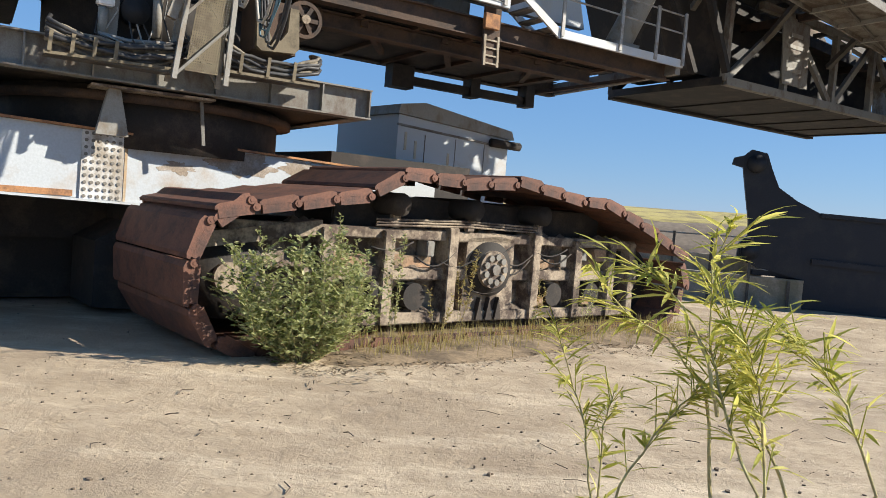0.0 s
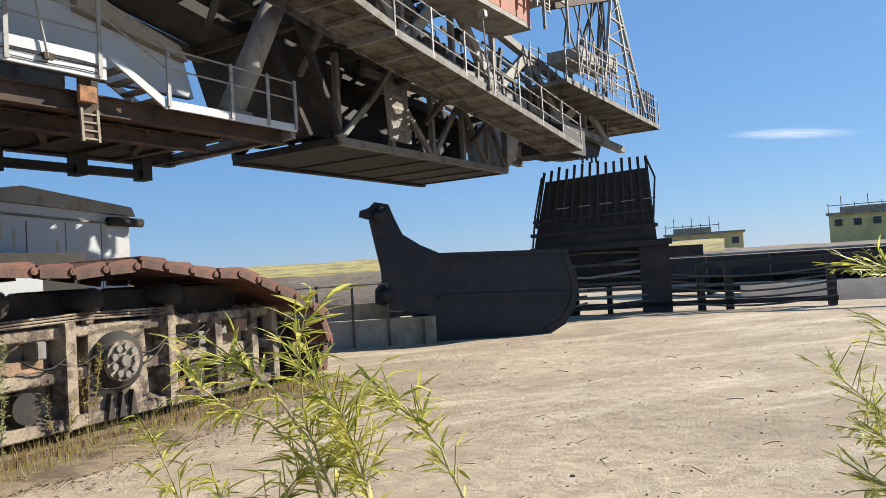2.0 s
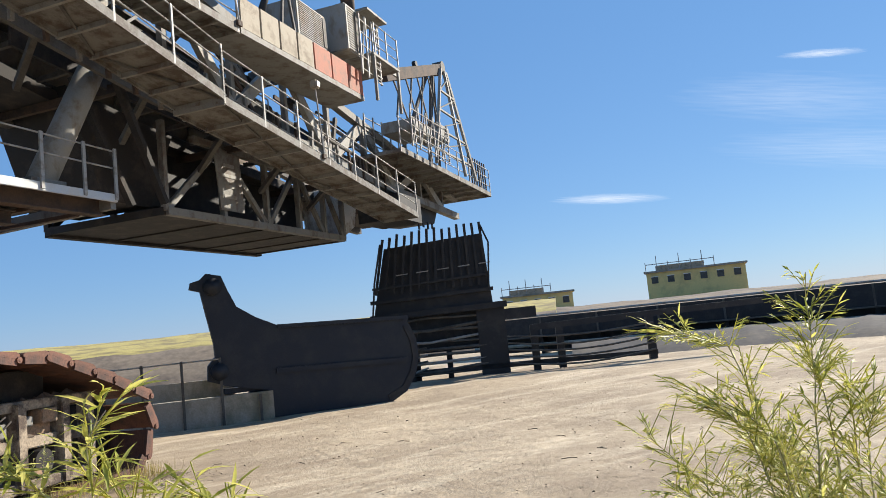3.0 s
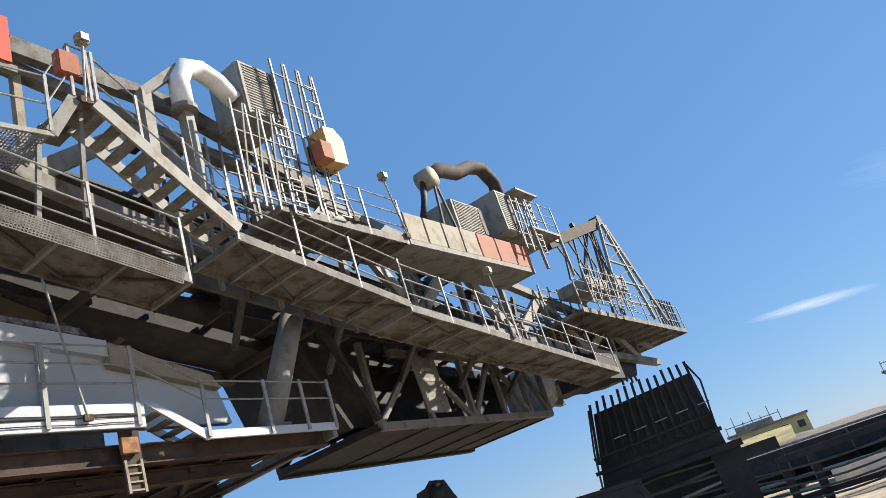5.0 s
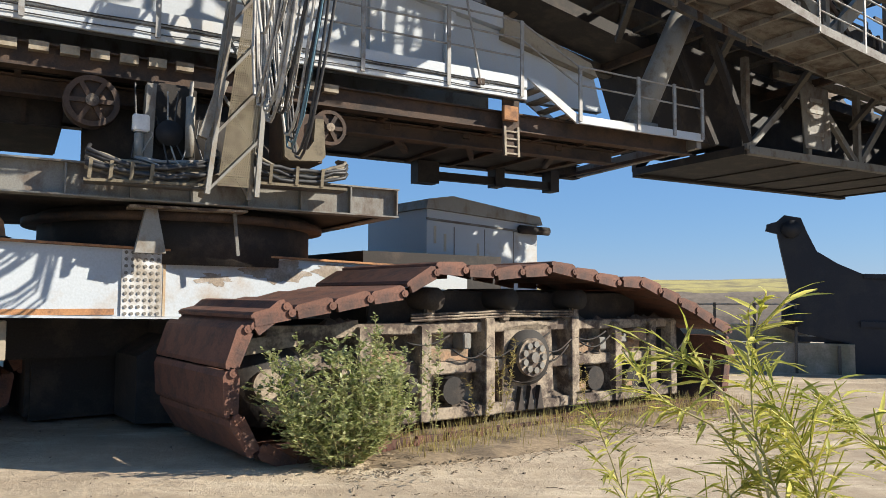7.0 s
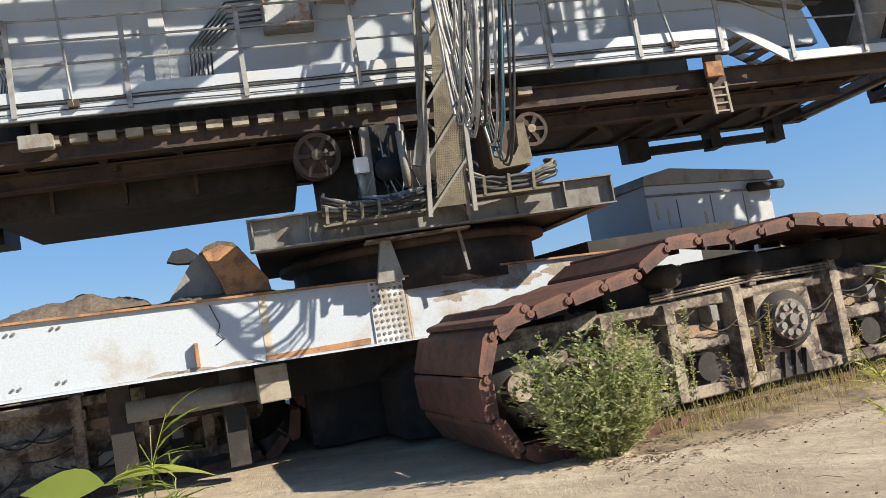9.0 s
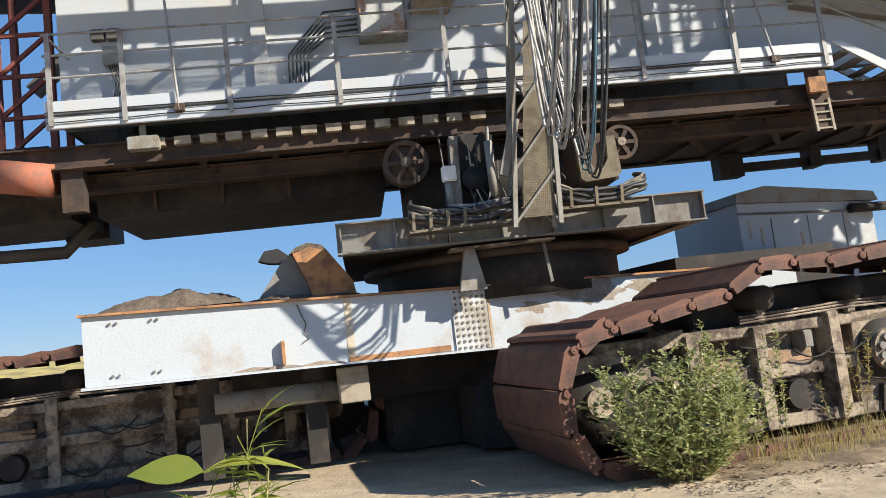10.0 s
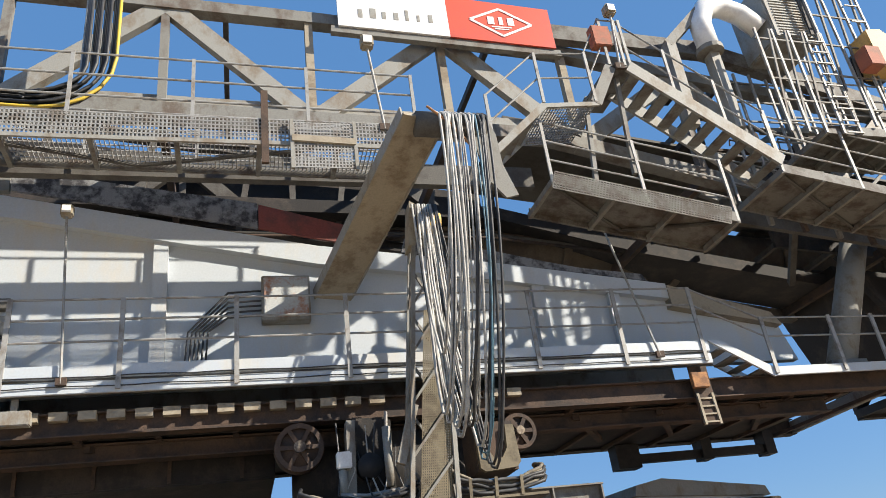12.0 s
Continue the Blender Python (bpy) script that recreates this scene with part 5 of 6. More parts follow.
loops = thing("cable_loops", MS, (3.2, 10, 3.5), "hanging loops of thick grey and black cables", "cables")
for i in range(26):
    s = i / 25
    u0, u1 = 2.95 + 0.72 * s + rnd.uniform(-0.03, 0.03), 3.0 + 0.4 * s
    low_z = 4.25 + rnd.uniform(-0.2, 0.25) - (0.5 if s > 0.6 else 0.0) + (0.9 if i % 7 == 3 else 0)
    ub = 2.85 + 0.62 * s + rnd.uniform(-0.04, 0.04)
    pts = [(u0, 9.3, 8.8), (u0, 9.0, 8.83), (u0, 8.82, 8.65)]
    for k in range(9):
        f = k / 8
        wob = 0.03 * math.sin(3 * f + i)
        pts.append((u0 + (ub - u0) * f + wob, 8.82 + 0.95 * f ** 2.2, 8.5 + (low_z + 0.3 - 8.5) * f))
    pts += [(ub, 10.0, low_z + 0.05), (ub + 0.02, 10.2, low_z), (ub + 0.03, 10.42, low_z + 0.06)]
    for k in range(8):
        f = (k + 1) / 8
        pts.append((ub + (u1 - ub) * f + 0.04 * math.sin(4 * f + i), 10.5 + 0.75 * f, low_z + 0.3 + (8.2 - low_z) * f))
    m = cable_black if s > 0.8 or i % 6 == 2 else cable_blue if s > 0.68 else cable_grey
    part("cable", tube(pts, rnd.choice((0.013, 0.017, 0.022)), 6), m, loops, "", True)

mast = thing("cable_mast", MS, (3.4, 11.5, 3.6), "grey lattice mast with mesh panels and a cable saddle on top", "mast")
corners = [(2.42, 11.3), (3.15, 11.3), (3.15, 11.75), (2.42, 11.75)]
tops = [(3.0, 11.35), (3.45, 11.35), (3.45, 11.65), (3.0, 11.65)]
for (a, b), (c, d) in zip(corners, tops):
    part("leg", bar((a, b, 3.15), (c, d, 8.3), 0.07, 0.07), grey_light, mast)
for k in range(6):
    z0, z1 = 3.2 + 0.85 * k, 4.05 + 0.85 * k
    f0, f1 = (z0 - 3.15) / 5.15, (z1 - 3.15) / 5.15
    for i in range(4):
        j = (i + 1) % 4
        p, q = lerp(corners[i], tops[i], f0), lerp(corners[j], tops[j], f1)
        part("brace", bar((*p, z0), (*q, z1), 0.04, 0.04), grey, mast)
part("mesh_panel", grating((2.58, 11.33, 3.3), (0.46, 0, 0), (0.42, 0.05, 3.2), 14, 80, 0.01), tan_mesh, mast, "tan mesh panel")
part("saddle", tube([(2.95, 11.5, 8.25), (3.5, 11.5, 8.25)], 0.2, 18), yellow, mast, "ochre cable saddle", True)
part("saddle_cheek", prism([(2.85, 7.7), (2.97, 7.7), (3.1, 8.5), (2.95, 8.6)], 11.3, 11.7), cream, mast)
part("side_bracket", bar((2.35, 11.4, 4.0), (2.65, 11.4, 4.9), 0.1, 0.14), grey_light, mast)

hook = thing("cable_guide", MS, (4.1, 12.2, 4.0), "tan steel plate guide round the cable loop", "cable guide")
part("guide_plate", prism([(3.62, 4.45), (3.64, 3.86), (3.72, 3.8), (4.25, 3.84), (4.32, 3.92), (4.28, 4.52), (4.14, 4.52), (4.12, 4.15), (4.02, 4.0), (3.88, 4.0), (3.8, 4.15), (3.78, 4.45)], 11.5, 11.6), tan_mesh, hook)
part("back_box", box(3.62, 4.3, 11.6, 12.3, 3.82, 4.6), brown, hook)

tray = thing("cable_tray", MS, (3, 11.6, 3.6), "untidy bundle of hoses and cables on the table edge", "cables")
for k in range(20):
    left = k < 11
    a, b = (0.82, 2.55) if left else (3.2, 4.65)
    z, y = (3.3 if left else 3.42) + 0.05 * (k % 5), 11.5 + 0.06 * (k % 3)
    sag = rnd.uniform(0.05, 0.22)
    pts = [(a + (b - a) * s / 8, y + rnd.uniform(-0.03, 0.03), z + 0.18 - sag * math.sin(math.pi * s / 8) + rnd.uniform(-0.03, 0.03)) for s in range(9)]
    pts = [(a + 0.05, y + 0.25, z + 0.3)] + pts + [(b + 0.08, y + 0.1, z + 0.25), (b + 0.02, y + 0.3, z + 0.3)]
    part("hose", tube(pts, 0.032), tan_hose if k % 3 else cable_black, tray, "", True)
part("tray_frame", bar((0.78, 11.46, 3.26), (2.5, 11.46, 3.3), 0.03, 0.04), tan_mesh, tray)
part("tray_frame", bar((3.2, 11.46, 3.4), (4.68, 11.46, 3.4), 0.03, 0.04), tan_mesh, tray)
part("tray_floor", box(0.8, 2.5, 11.48, 11.8, 3.24, 3.27), grey_dark, tray)
part("tray_floor", box(3.2, 4.68, 11.48, 11.8, 3.37, 3.4), grey_dark, tray)
for k in range(7):
    u = 0.85 + 0.27 * k if k < 4 else 3.4 + 0.42 * (k - 4)
    part("clamp", bar((u, 11.44, 3.28 if k < 4 else 3.4), (u + 0.02, 11.44, 3.55 if k < 4 else 3.7), 0.02, 0.05), tan_mesh, tray)

drive = thing("slew_drive", MS, (2.2, 12.3, 3.6), "oily slew drive with pale cylinders and pipes", "drive unit")
part("housing", box(1.75, 2.45, 12.35, 13.2, 3.5, 5.0, bevel=0.05), dark, drive)
part("motor", tube([(2.0, 12.32, 4.15), (2.0, 12.05, 4.15)], 0.2, 20), black, drive, "", True)
part("bracket_plate", prism([(1.62, 3.72), (1.76, 3.72), (1.8, 4.9), (1.66, 4.9)], 12.1, 12.34), grey, drive)
part("terminal_box", box(1.46, 1.7, 11.98, 12.14, 4.12, 4.38, bevel=0.02), sign_white, drive, "white terminal box")
for u, z0, z1 in ((1.56, 3.72, 4.1), (2.3, 3.8, 4.75)):
    cyl = part("cylinder", tube([(u, 12.08, z0), (u, 12.08, z1)], 0.07, 16), grey_light, drive, "pale hydraulic cylinder", True)
    part("rod", tube([(u, 12.08, z1), (u + 0.02, 12.08, z1 + 0.25)], 0.03, 10), galv, cyl)
part("manifold", tube([(1.5, 12.02, 3.72), (1.9, 12.0, 3.68), (2.5, 12.0, 3.74), (2.66, 12.0, 3.9), (2.7, 12.02, 4.4)], 0.03, 8), galv, drive, "bare pipe run", True)
for k in range(7):
    u = 1.5 + 0.16 * k
    part("pipe", tube([(u, 12.2, 4.6 + rnd.uniform(-0.4, 0.3)), (u + rnd.uniform(-0.1, 0.1), 12.1, 4.1), (u + rnd.uniform(-0.15, 0.15), 12.02, 3.72), (u + 0.15, 11.8, 3.6)], 0.013), cable_grey if k % 2 else cable_black, drive)


def lamp(base, top, frame_y, label):
    ob = thing("lamp_post", MS if frame_y > 12 else MBOOM, (base[0], frame_y, base[1]), label, "lamp", "lamps")
    part("pole", tube([(base[0], frame_y, base[1]), (top[0], frame_y, top[1])], 0.022, 8), galv, ob)
    hd = part("lamp_head", box(top[0] - 0.1, top[0] + 0.1, frame_y - 0.1, frame_y + 0.1, top[1], top[1] + 0.22, bevel=0.03), cream, ob, "boxy floodlight head")
    part("lens", box(top[0] - 0.07, top[0] + 0.07, frame_y - 0.11, frame_y - 0.1, top[1] + 0.04, top[1] + 0.18), sign_white, hd)
    part("foot", box(base[0] - 0.08, base[0] + 0.08, frame_y - 0.02, frame_y + 0.04, base[1] - 0.02, base[1] + 0.1), brown, ob)


lamp((-2.68, 5.78), (-2.85, 8.75), 12.24, "thin lamp pole fixed to the deck edge")
lamp((7.75, 5.8), (7.2, 8.55), 12.24, "thin leaning lamp pole at the deck edge")
lamp((2.1, 8.4), (1.95, 9.95), 8.95, "lamp pole on the boom walkway")
lamp((6.35, 9.9), (6.45, 11.1), 8.95, "lamp pole at the head of the stair")
lamp((12.4, 8.9), (12.0, 10.9), 8.95, "lamp pole on the service platform")
lamp((14.2, 8.8), (13.9, 10.3), 8.95, "lamp pole on the service platform")
lamp((17.6, 6.4), (17.4, 8.2), 8.95, "lamp pole on the sloping walkway")

# ---- boom fittings ----
MS_UP = MBOOM @ Matrix.Translation((0, -0.65, 0.0))
kick = thing("mesh_kickplate", MBOOM, (-1, 9, 8.1), "galvanised mesh band along the walkway edge", "mesh panel")
part("mesh", grating((-5.5, 8.96, 8.12), (8.0, 0, 0), (0, 0, 0.38), 150, 6, 0.012), galv, kick)
part("lower_bar", bar((-5.5, 8.96, 8.1), (2.6, 8.96, 8.08), 0.04, 0.06), grey_light, kick)
for u in (-3.5, 0.35):
    part("hanger", box(u - 0.05, u + 0.05, 8.93, 8.99, 7.75, 9.0), brown, kick)
bas = thing("mesh_basket", MBOOM, (1.2, 8.9, 7.6), "small mesh basket hung on the walkway", "basket")
part("mesh", grating((0.75, 8.88, 7.65), (0.85, 0, 0), (0, 0, 0.75), 18, 14, 0.012), galv, bas)
part("bar", bar((0.72, 8.86, 8.12), (1.62, 8.86, 8.08), 0.05, 0.1), cream, bas)
for u in (0.72, 1.62):
    part("bar", bar((u, 8.88, 7.62), (u, 8.88, 8.45), 0.05, 0.05), grey_light, bas)
run = thing("cable_run", MBOOM, (-3, 9.4, 8.7), "thick black cable bundle sweeping along the walkway", "cables")
for k in range(16):
    x = -1.75 + 0.035 * k
    y = 9.35 + 0.05 * (k % 4)
    pts = [(-6.0, y, 8.95 + 0.028 * k), (-4.0, y, 8.9 + 0.02 * k), (-2.9, y, 8.85 + 0.02 * k)]
    for a in range(6):
        t_ = a / 5 * math.pi / 2
        r = 0.95 - 0.035 * k
        pts.append((-2.7 + 0.95 * math.sin(t_), y, 8.85 + 0.02 * k + r * (1 - math.cos(t_))))
    pts.append((-1.75, y, 12.0))
    m = cable_yellow if k == 0 else cable_grey if k % 4 == 3 else cable_black
    pts = [(p[0] - (0 if p[0] < -2.8 else 0.033 * k), p[1], p[2]) for p in pts]
    part("cable", tube(pts, 0.026), m, run, "yellow cable" if k == 0 else "", True)

land = thing("stair_landing", MBOOM, (6.1, 9.5, 8.6), "grey landing frame with handrails above the stair", "platform")
part("plate", box(6.15, 6.65, 9.0, 10.3, 9.96, 10.0), grey_walk, land)
part("floor_grating", grating((4.8, 9.05, 9.05), (0.95, 0, 0.1), (0, 1.1, 0), 18, 14, 0.01), galv, land)
part("edge_strip", prism([(4.78, 9.0), (5.8, 9.1), (5.8, 9.18), (4.78, 9.08)], 9.0, 9.05), grey_light, land)
for y in (9.02, 9.9):
    part("stringer", bar((5.75, y, 9.15), (6.2, y, 9.96), 0.05, 0.2), grey, land)
    part("stringer", bar((3.8, y, 8.1), (4.8, y, 9.05), 0.05, 0.12), grey_light, land)
for k in range(4):
    part("tread", box(5.8 + 0.1 * k, 5.87 + 0.1 * k, 9.05, 9.88, 9.28 + 0.2 * k, 9.31 + 0.2 * k), grey, land)
    part("tread", box(3.9 + 0.22 * k, 3.99 + 0.22 * k, 9.05, 9.88, 8.22 + 0.21 * k, 8.25 + 0.21 * k), grey, land)
for u, z in ((5.7, 7.7), (6.45, 7.95)):
    part("leg", bar((u - 0.15, 9.3, z), (u, 9.3, 9.95 if u > 6 else 9.1), 0.07, 0.07), grey, land)
railing(land, [(3.8, 9.0, 8.15), (4.8, 9.0, 9.1), (5.75, 9.0, 9.18), (6.2, 9.0, 10.0), (6.6, 9.0, 10.0)], 1.05, 1.1, galv, (1.0, 0.5))
part("mesh_side", grating((4.7, 9.15, 7.56), (3.0, 0, -0.62), (0.1, 0, 0.3), 60, 7, 0.006), grey_walk, land)
part("red_box", box(6.0, 6.35, 8.95, 9.15, 10.4, 10.85, bevel=0.015), red_faded, land, "faded red box")
hand = thing("inner_handrail", MBOOM, (0, 10.3, 8.5), "galvanised inner handrail of the boom walkway", "handrail")
railing(hand, [(-5.5, 10.25, 8.55), (2.6, 10.25, 8.4)], 1.05, 1.6, galv, (1.0, 0.5))
hand2 = thing("inner_handrail", MBOOM, (18, 10.35, 5.6), "galvanised inner handrail of the sloping walkway", "handrail")
railing(hand2, [(9.0, 10.3, 7.98), (13.5, 10.3, 7.03), (23.9, 10.3, 5.62)], 1.05, 1.8, galv, (1.0, 0.5))
posts_ = thing("gantry_frame", MBOOM, (8.3, 9.6, 8.5), "pale leaning gantry posts over the boom", "gantry")
part("post", bar((8.8, 9.5, 9.1), (8.8, 9.5, 11.95), 0.22, 0.2), grey_light, posts_)
part("back_post", bar((7.95, 9.6, 9.2), (8.0, 9.6, 11.15), 0.2, 0.2), grey_light, posts_)
part("header", bar((8.8, 9.5, 11.95), (7.95, 9.6, 11.1), 0.2, 0.18), grey_light, posts_)
part("beam", bar((5.9, 10.2, 11.75), (9.2, 10.2, 11.6), 0.2, 0.36), grey_walk, posts_)
part("beam", bar((9.2, 10.2, 11.6), (13.2, 10.2, 10.4), 0.2, 0.36), grey_walk, posts_)


def louvred_cabin(x0, x1, y0, y1, z0, z1, label):
    ob = thing("equipment_cabin", MS_UP, ((x0 + x1) / 2, (y0 + y1) / 2, z0), label, "equipment cabin", "equipment cabins")
    part("case", box(x0, x1, y0, y1, z0, z1, bevel=0.03), grey_light, ob)
    n = 18
    for k in range(n):
        z = z0 + (z1 - z0) * (k + 0.7) / (n + 1)
        part("louvre", box(x0 + 0.12, x1 - 0.25, y0 - 0.02, y0, z - 0.008, z + 0.012), grey_light, ob)
    part("door", box(x1 - 0.22, x1 - 0.04, y0 - 0.025, y0, z0 + 0.1, z1 - 0.1), grey_dark, ob)
    return ob


def scaffold(name, x0, x1, y0, y1, z0, z1, bays, label):
    """A light frame of posts, ledgers, braces and a ladder."""
    ob = thing(name, MS_UP, ((x0 + x1) / 2, (y0 + y1) / 2, z0), label, "steel frame", "boom frames")
    for i in range(bays + 1):
        x = x0 + (x1 - x0) * i / bays
        for y in (y0, y1):
            part("post", bar((x, y, z0), (x + 0.06, y, z1), 0.045, 0.045), galv, ob)
        if i < bays:
            b = x0 + (x1 - x0) * (i + 1) / bays
            part("brace", bar((x, y0, z0), (b, y0, z1), 0.04, 0.04), grey, ob)
    for k in range(5):
        z = z0 + (z1 - z0) * (k + 0.5) / 5
        part("ledger", bar((x0, y0, z), (x1, y0, z - 0.05), 0.03, 0.03), grey, ob)
        part("ledger", bar((x0, y1, z), (x1, y1, z), 0.03, 0.03), grey, ob)
    for k in range(9):
        z = z0 + (z1 - z0) * k / 9
        part("rung", bar((x1 - 0.35, y0 - 0.05, z), (x1, y0 - 0.05, z), 0.025, 0.025), galv, ob)
    return ob


louvred_cabin(10.15, 11.2, 9.8, 10.8, 11.15, 12.55, "pale grey louvred cabin on top of the boom")
scaffold("mast_frame", 10.9, 12.2, 9.6, 10.9, 8.9, 12.75, 3, "crowded galvanised frame with ladder under the cabin")
scaffold("mast_frame", 9.4, 10.9, 9.6, 10.9, 8.7, 11.1, 4, "galvanised pipe frame beside the cabin")
duct = thing("exhaust_duct", MS_UP, (9.2, 10, 11), "white curved exhaust duct", "duct")
part("bend", tube([(8.75, 10.1, 10.9), (8.75, 10.1, 11.6), (8.95, 10.1, 12.0), (9.35, 10.1, 12.1), (9.75, 10.1, 11.95), (10.1, 10.1, 11.6)], 0.21, 16), sign_white, duct, "", True)
part("flange", tube([(8.75, 10.1, 10.85), (8.75, 10.1, 10.95)], 0.26, 16), grey, duct)
guard = thing("sheave_guard", MS_UP, (12, 9.6, 10.1), "ochre painted sheave guard", "guard")
part("guard_plate", prism([(11.75, 10.1), (12.3, 10.15), (12.35, 10.8), (12.1, 11.05), (11.75, 11.0)], 9.3, 9.75), yellow, guard)
part("red_case", box(11.4, 11.75, 9.2, 9.5, 10.05, 10.5, bevel=0.015), red_faded, guard, "faded red case")
part("sheave", drum(12.05, 9.75, 9.85, 10.5, 0.42, 26), dark, guard, "", True)
louvred_cabin(17.3, 18.9, 9.9, 11.0, 9.7, 10.75, "grey drive housing on the boom")
louvred_cabin(19.4, 20.2, 9.5, 10.6, 9.9, 11.3, "narrow grey cabinet with a dark door")
hose = thing("suction_hose", MS_UP, (18, 10, 10.9), "thick brown ribbed hose arching over the housing", "hose")
part("arch", tube([(16.6, 10.0, 11.2), (17.4, 10.0, 11.75), (18.4, 10.0, 11.9), (19.3, 10.0, 12.35), (20.1, 10.0, 12.5), (20.7, 10.0, 12.1), (20.6, 10.0, 11.3)], 0.22, 16), brown, hose, "", True)
part("pulley", drum(16.55, 9.75, 10.2, 11.2, 0.3, 26), cream, hose, "cream pulley", True)
part("down_pipe", tube([(16.4, 10.0, 11.2), (16.1, 10.0, 10.4), (15.7, 10.0, 9.7)], 0.09, 12), black, hose, "", True)
for u in (16.3, 17.0):
    part("leg", bar((u, 9.8, 9.4), (16.6, 9.8, 11.2), 0.06, 0.06), grey_dark, hose)
scaffold("mast_frame", 20.0, 21.3, 9.4, 10.6, 9.3, 11.2, 3, "pipe frame beside the drive housing")
plat = thing("service_platform", MS_UP, (22, 10, 10), "small grey service platform with handrail", "platform")
part("plate", box(20.7, 22.7, 9.3, 10.8, 10.1, 10.18), grey, plat)
part("canopy", box(20.3, 21.7, 9.2, 10.8, 11.35, 11.42), grey, plat)
for u in (20.8, 22.6):
    part("leg", bar((u, 9.35, 8.7), (u, 9.35, 10.15), 0.08, 0.08), grey, plat)
railing(plat, [(20.9, 9.32, 10.18), (22.65, 9.32, 10.18)], 1.0, 0.9, galv)
end = thing("tip_gantry", MS_UP, (27, 10, 7.7), "lattice gantry with jib at the boom tip", "gantry")
part("jib", bar((23.3, 10.2, 10.35), (29.4, 10.2, 12.35), 0.34, 0.42), brown, end)
part("jib_cap", box(23.2, 24.4, 10.0, 10.5, 10.5, 10.85), grey_light, end)
part("jib_head", drum(29.3, 10.0, 10.4, 12.35, 0.28, 18), grey_dark, end)
# Legs on the far side get the darker grey in place of shade.
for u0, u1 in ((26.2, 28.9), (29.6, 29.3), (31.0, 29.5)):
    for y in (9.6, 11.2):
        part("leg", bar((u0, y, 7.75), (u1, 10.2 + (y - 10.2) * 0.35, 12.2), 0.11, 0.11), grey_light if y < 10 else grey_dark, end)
for k in range(4):
    z = 8.4 + 0.9 * k
    f_ = (z - 7.75) / 4.45
    a_, b_ = 26.2 + 2.7 * f_, 31.0 - 1.5 * f_
    part("tie", bar((a_, 9.65 + 0.3 * f_, z), (b_, 9.65 + 0.3 * f_, z), 0.07, 0.07), grey, end)
    part("tie", bar((a_, 9.65 + 0.3 * f_, z), (b_ - 0.3, 9.7 + 0.3 * f_, z + 0.85), 0.05, 0.05), grey_dark, end)
for k in range(4):
    part("lattice_bar", bar((23.8 + 1.1 * k, 10.0, 9.0), (24.6 + 1.2 * k, 10.1, 10.6 + 0.36 * k), 0.06, 0.06), grey_dark, end)
    part("lattice_bar", bar((24.9 + 1.1 * k, 10.0, 9.0), (24.0 + 1.2 * k, 10.1, 10.4 + 0.36 * k), 0.05, 0.05), grey_dark, end)
part("hoist_box", box(27.0, 28.3, 9.7, 10.7, 8.9, 9.5, bevel=0.03), grey, end)
part("cross_box", box(24.2, 26.0, 9.6, 10.8, 8.6, 9.0), grey_light, end)
part("beacon", drum(26.6, 10.15, 10.3, 11.75, 0.12, 12), black, end)
part("beacon_stem", bar((26.6, 10.2, 11.4), (26.6, 10.2, 11.7), 0.05, 0.05), black, end)
scaffold("mast_frame", 23.2, 26.8, 9.3, 11.0, 7.75, 9.2, 5, "pipe frames and handrails near the boom tip")
for k in range(8):
    u = 30.6 + 0.33 * k
    part("stanchion", bar((u, 9.75, 7.45), (u, 9.75, 8.85), 0.06, 0.05), grey_dark, end)
chute = thing("drop_chute", MS_UP, (28, 12, 5.5), "black rubber-skirted drop chute under the boom tip", "chute")
part("skirt", prism([(26.5, 6.9), (31.0, 7.1), (30.2, 6.1), (27.2, 5.9)], 11.4, 13.0), black, chute)
part("lower_box", box(24.2, 26.2, 10.4, 12.0, 5.6, 6.5), black, chute)
for k in range(6):
    part("hanging_strip", bar((27.4 + 0.5 * k, 11.4, 6.1), (27.4 + 0.5 * k, 11.4, 6.0 - rnd.uniform(0.1, 0.4)), 0.05, 0.12), black, chute)


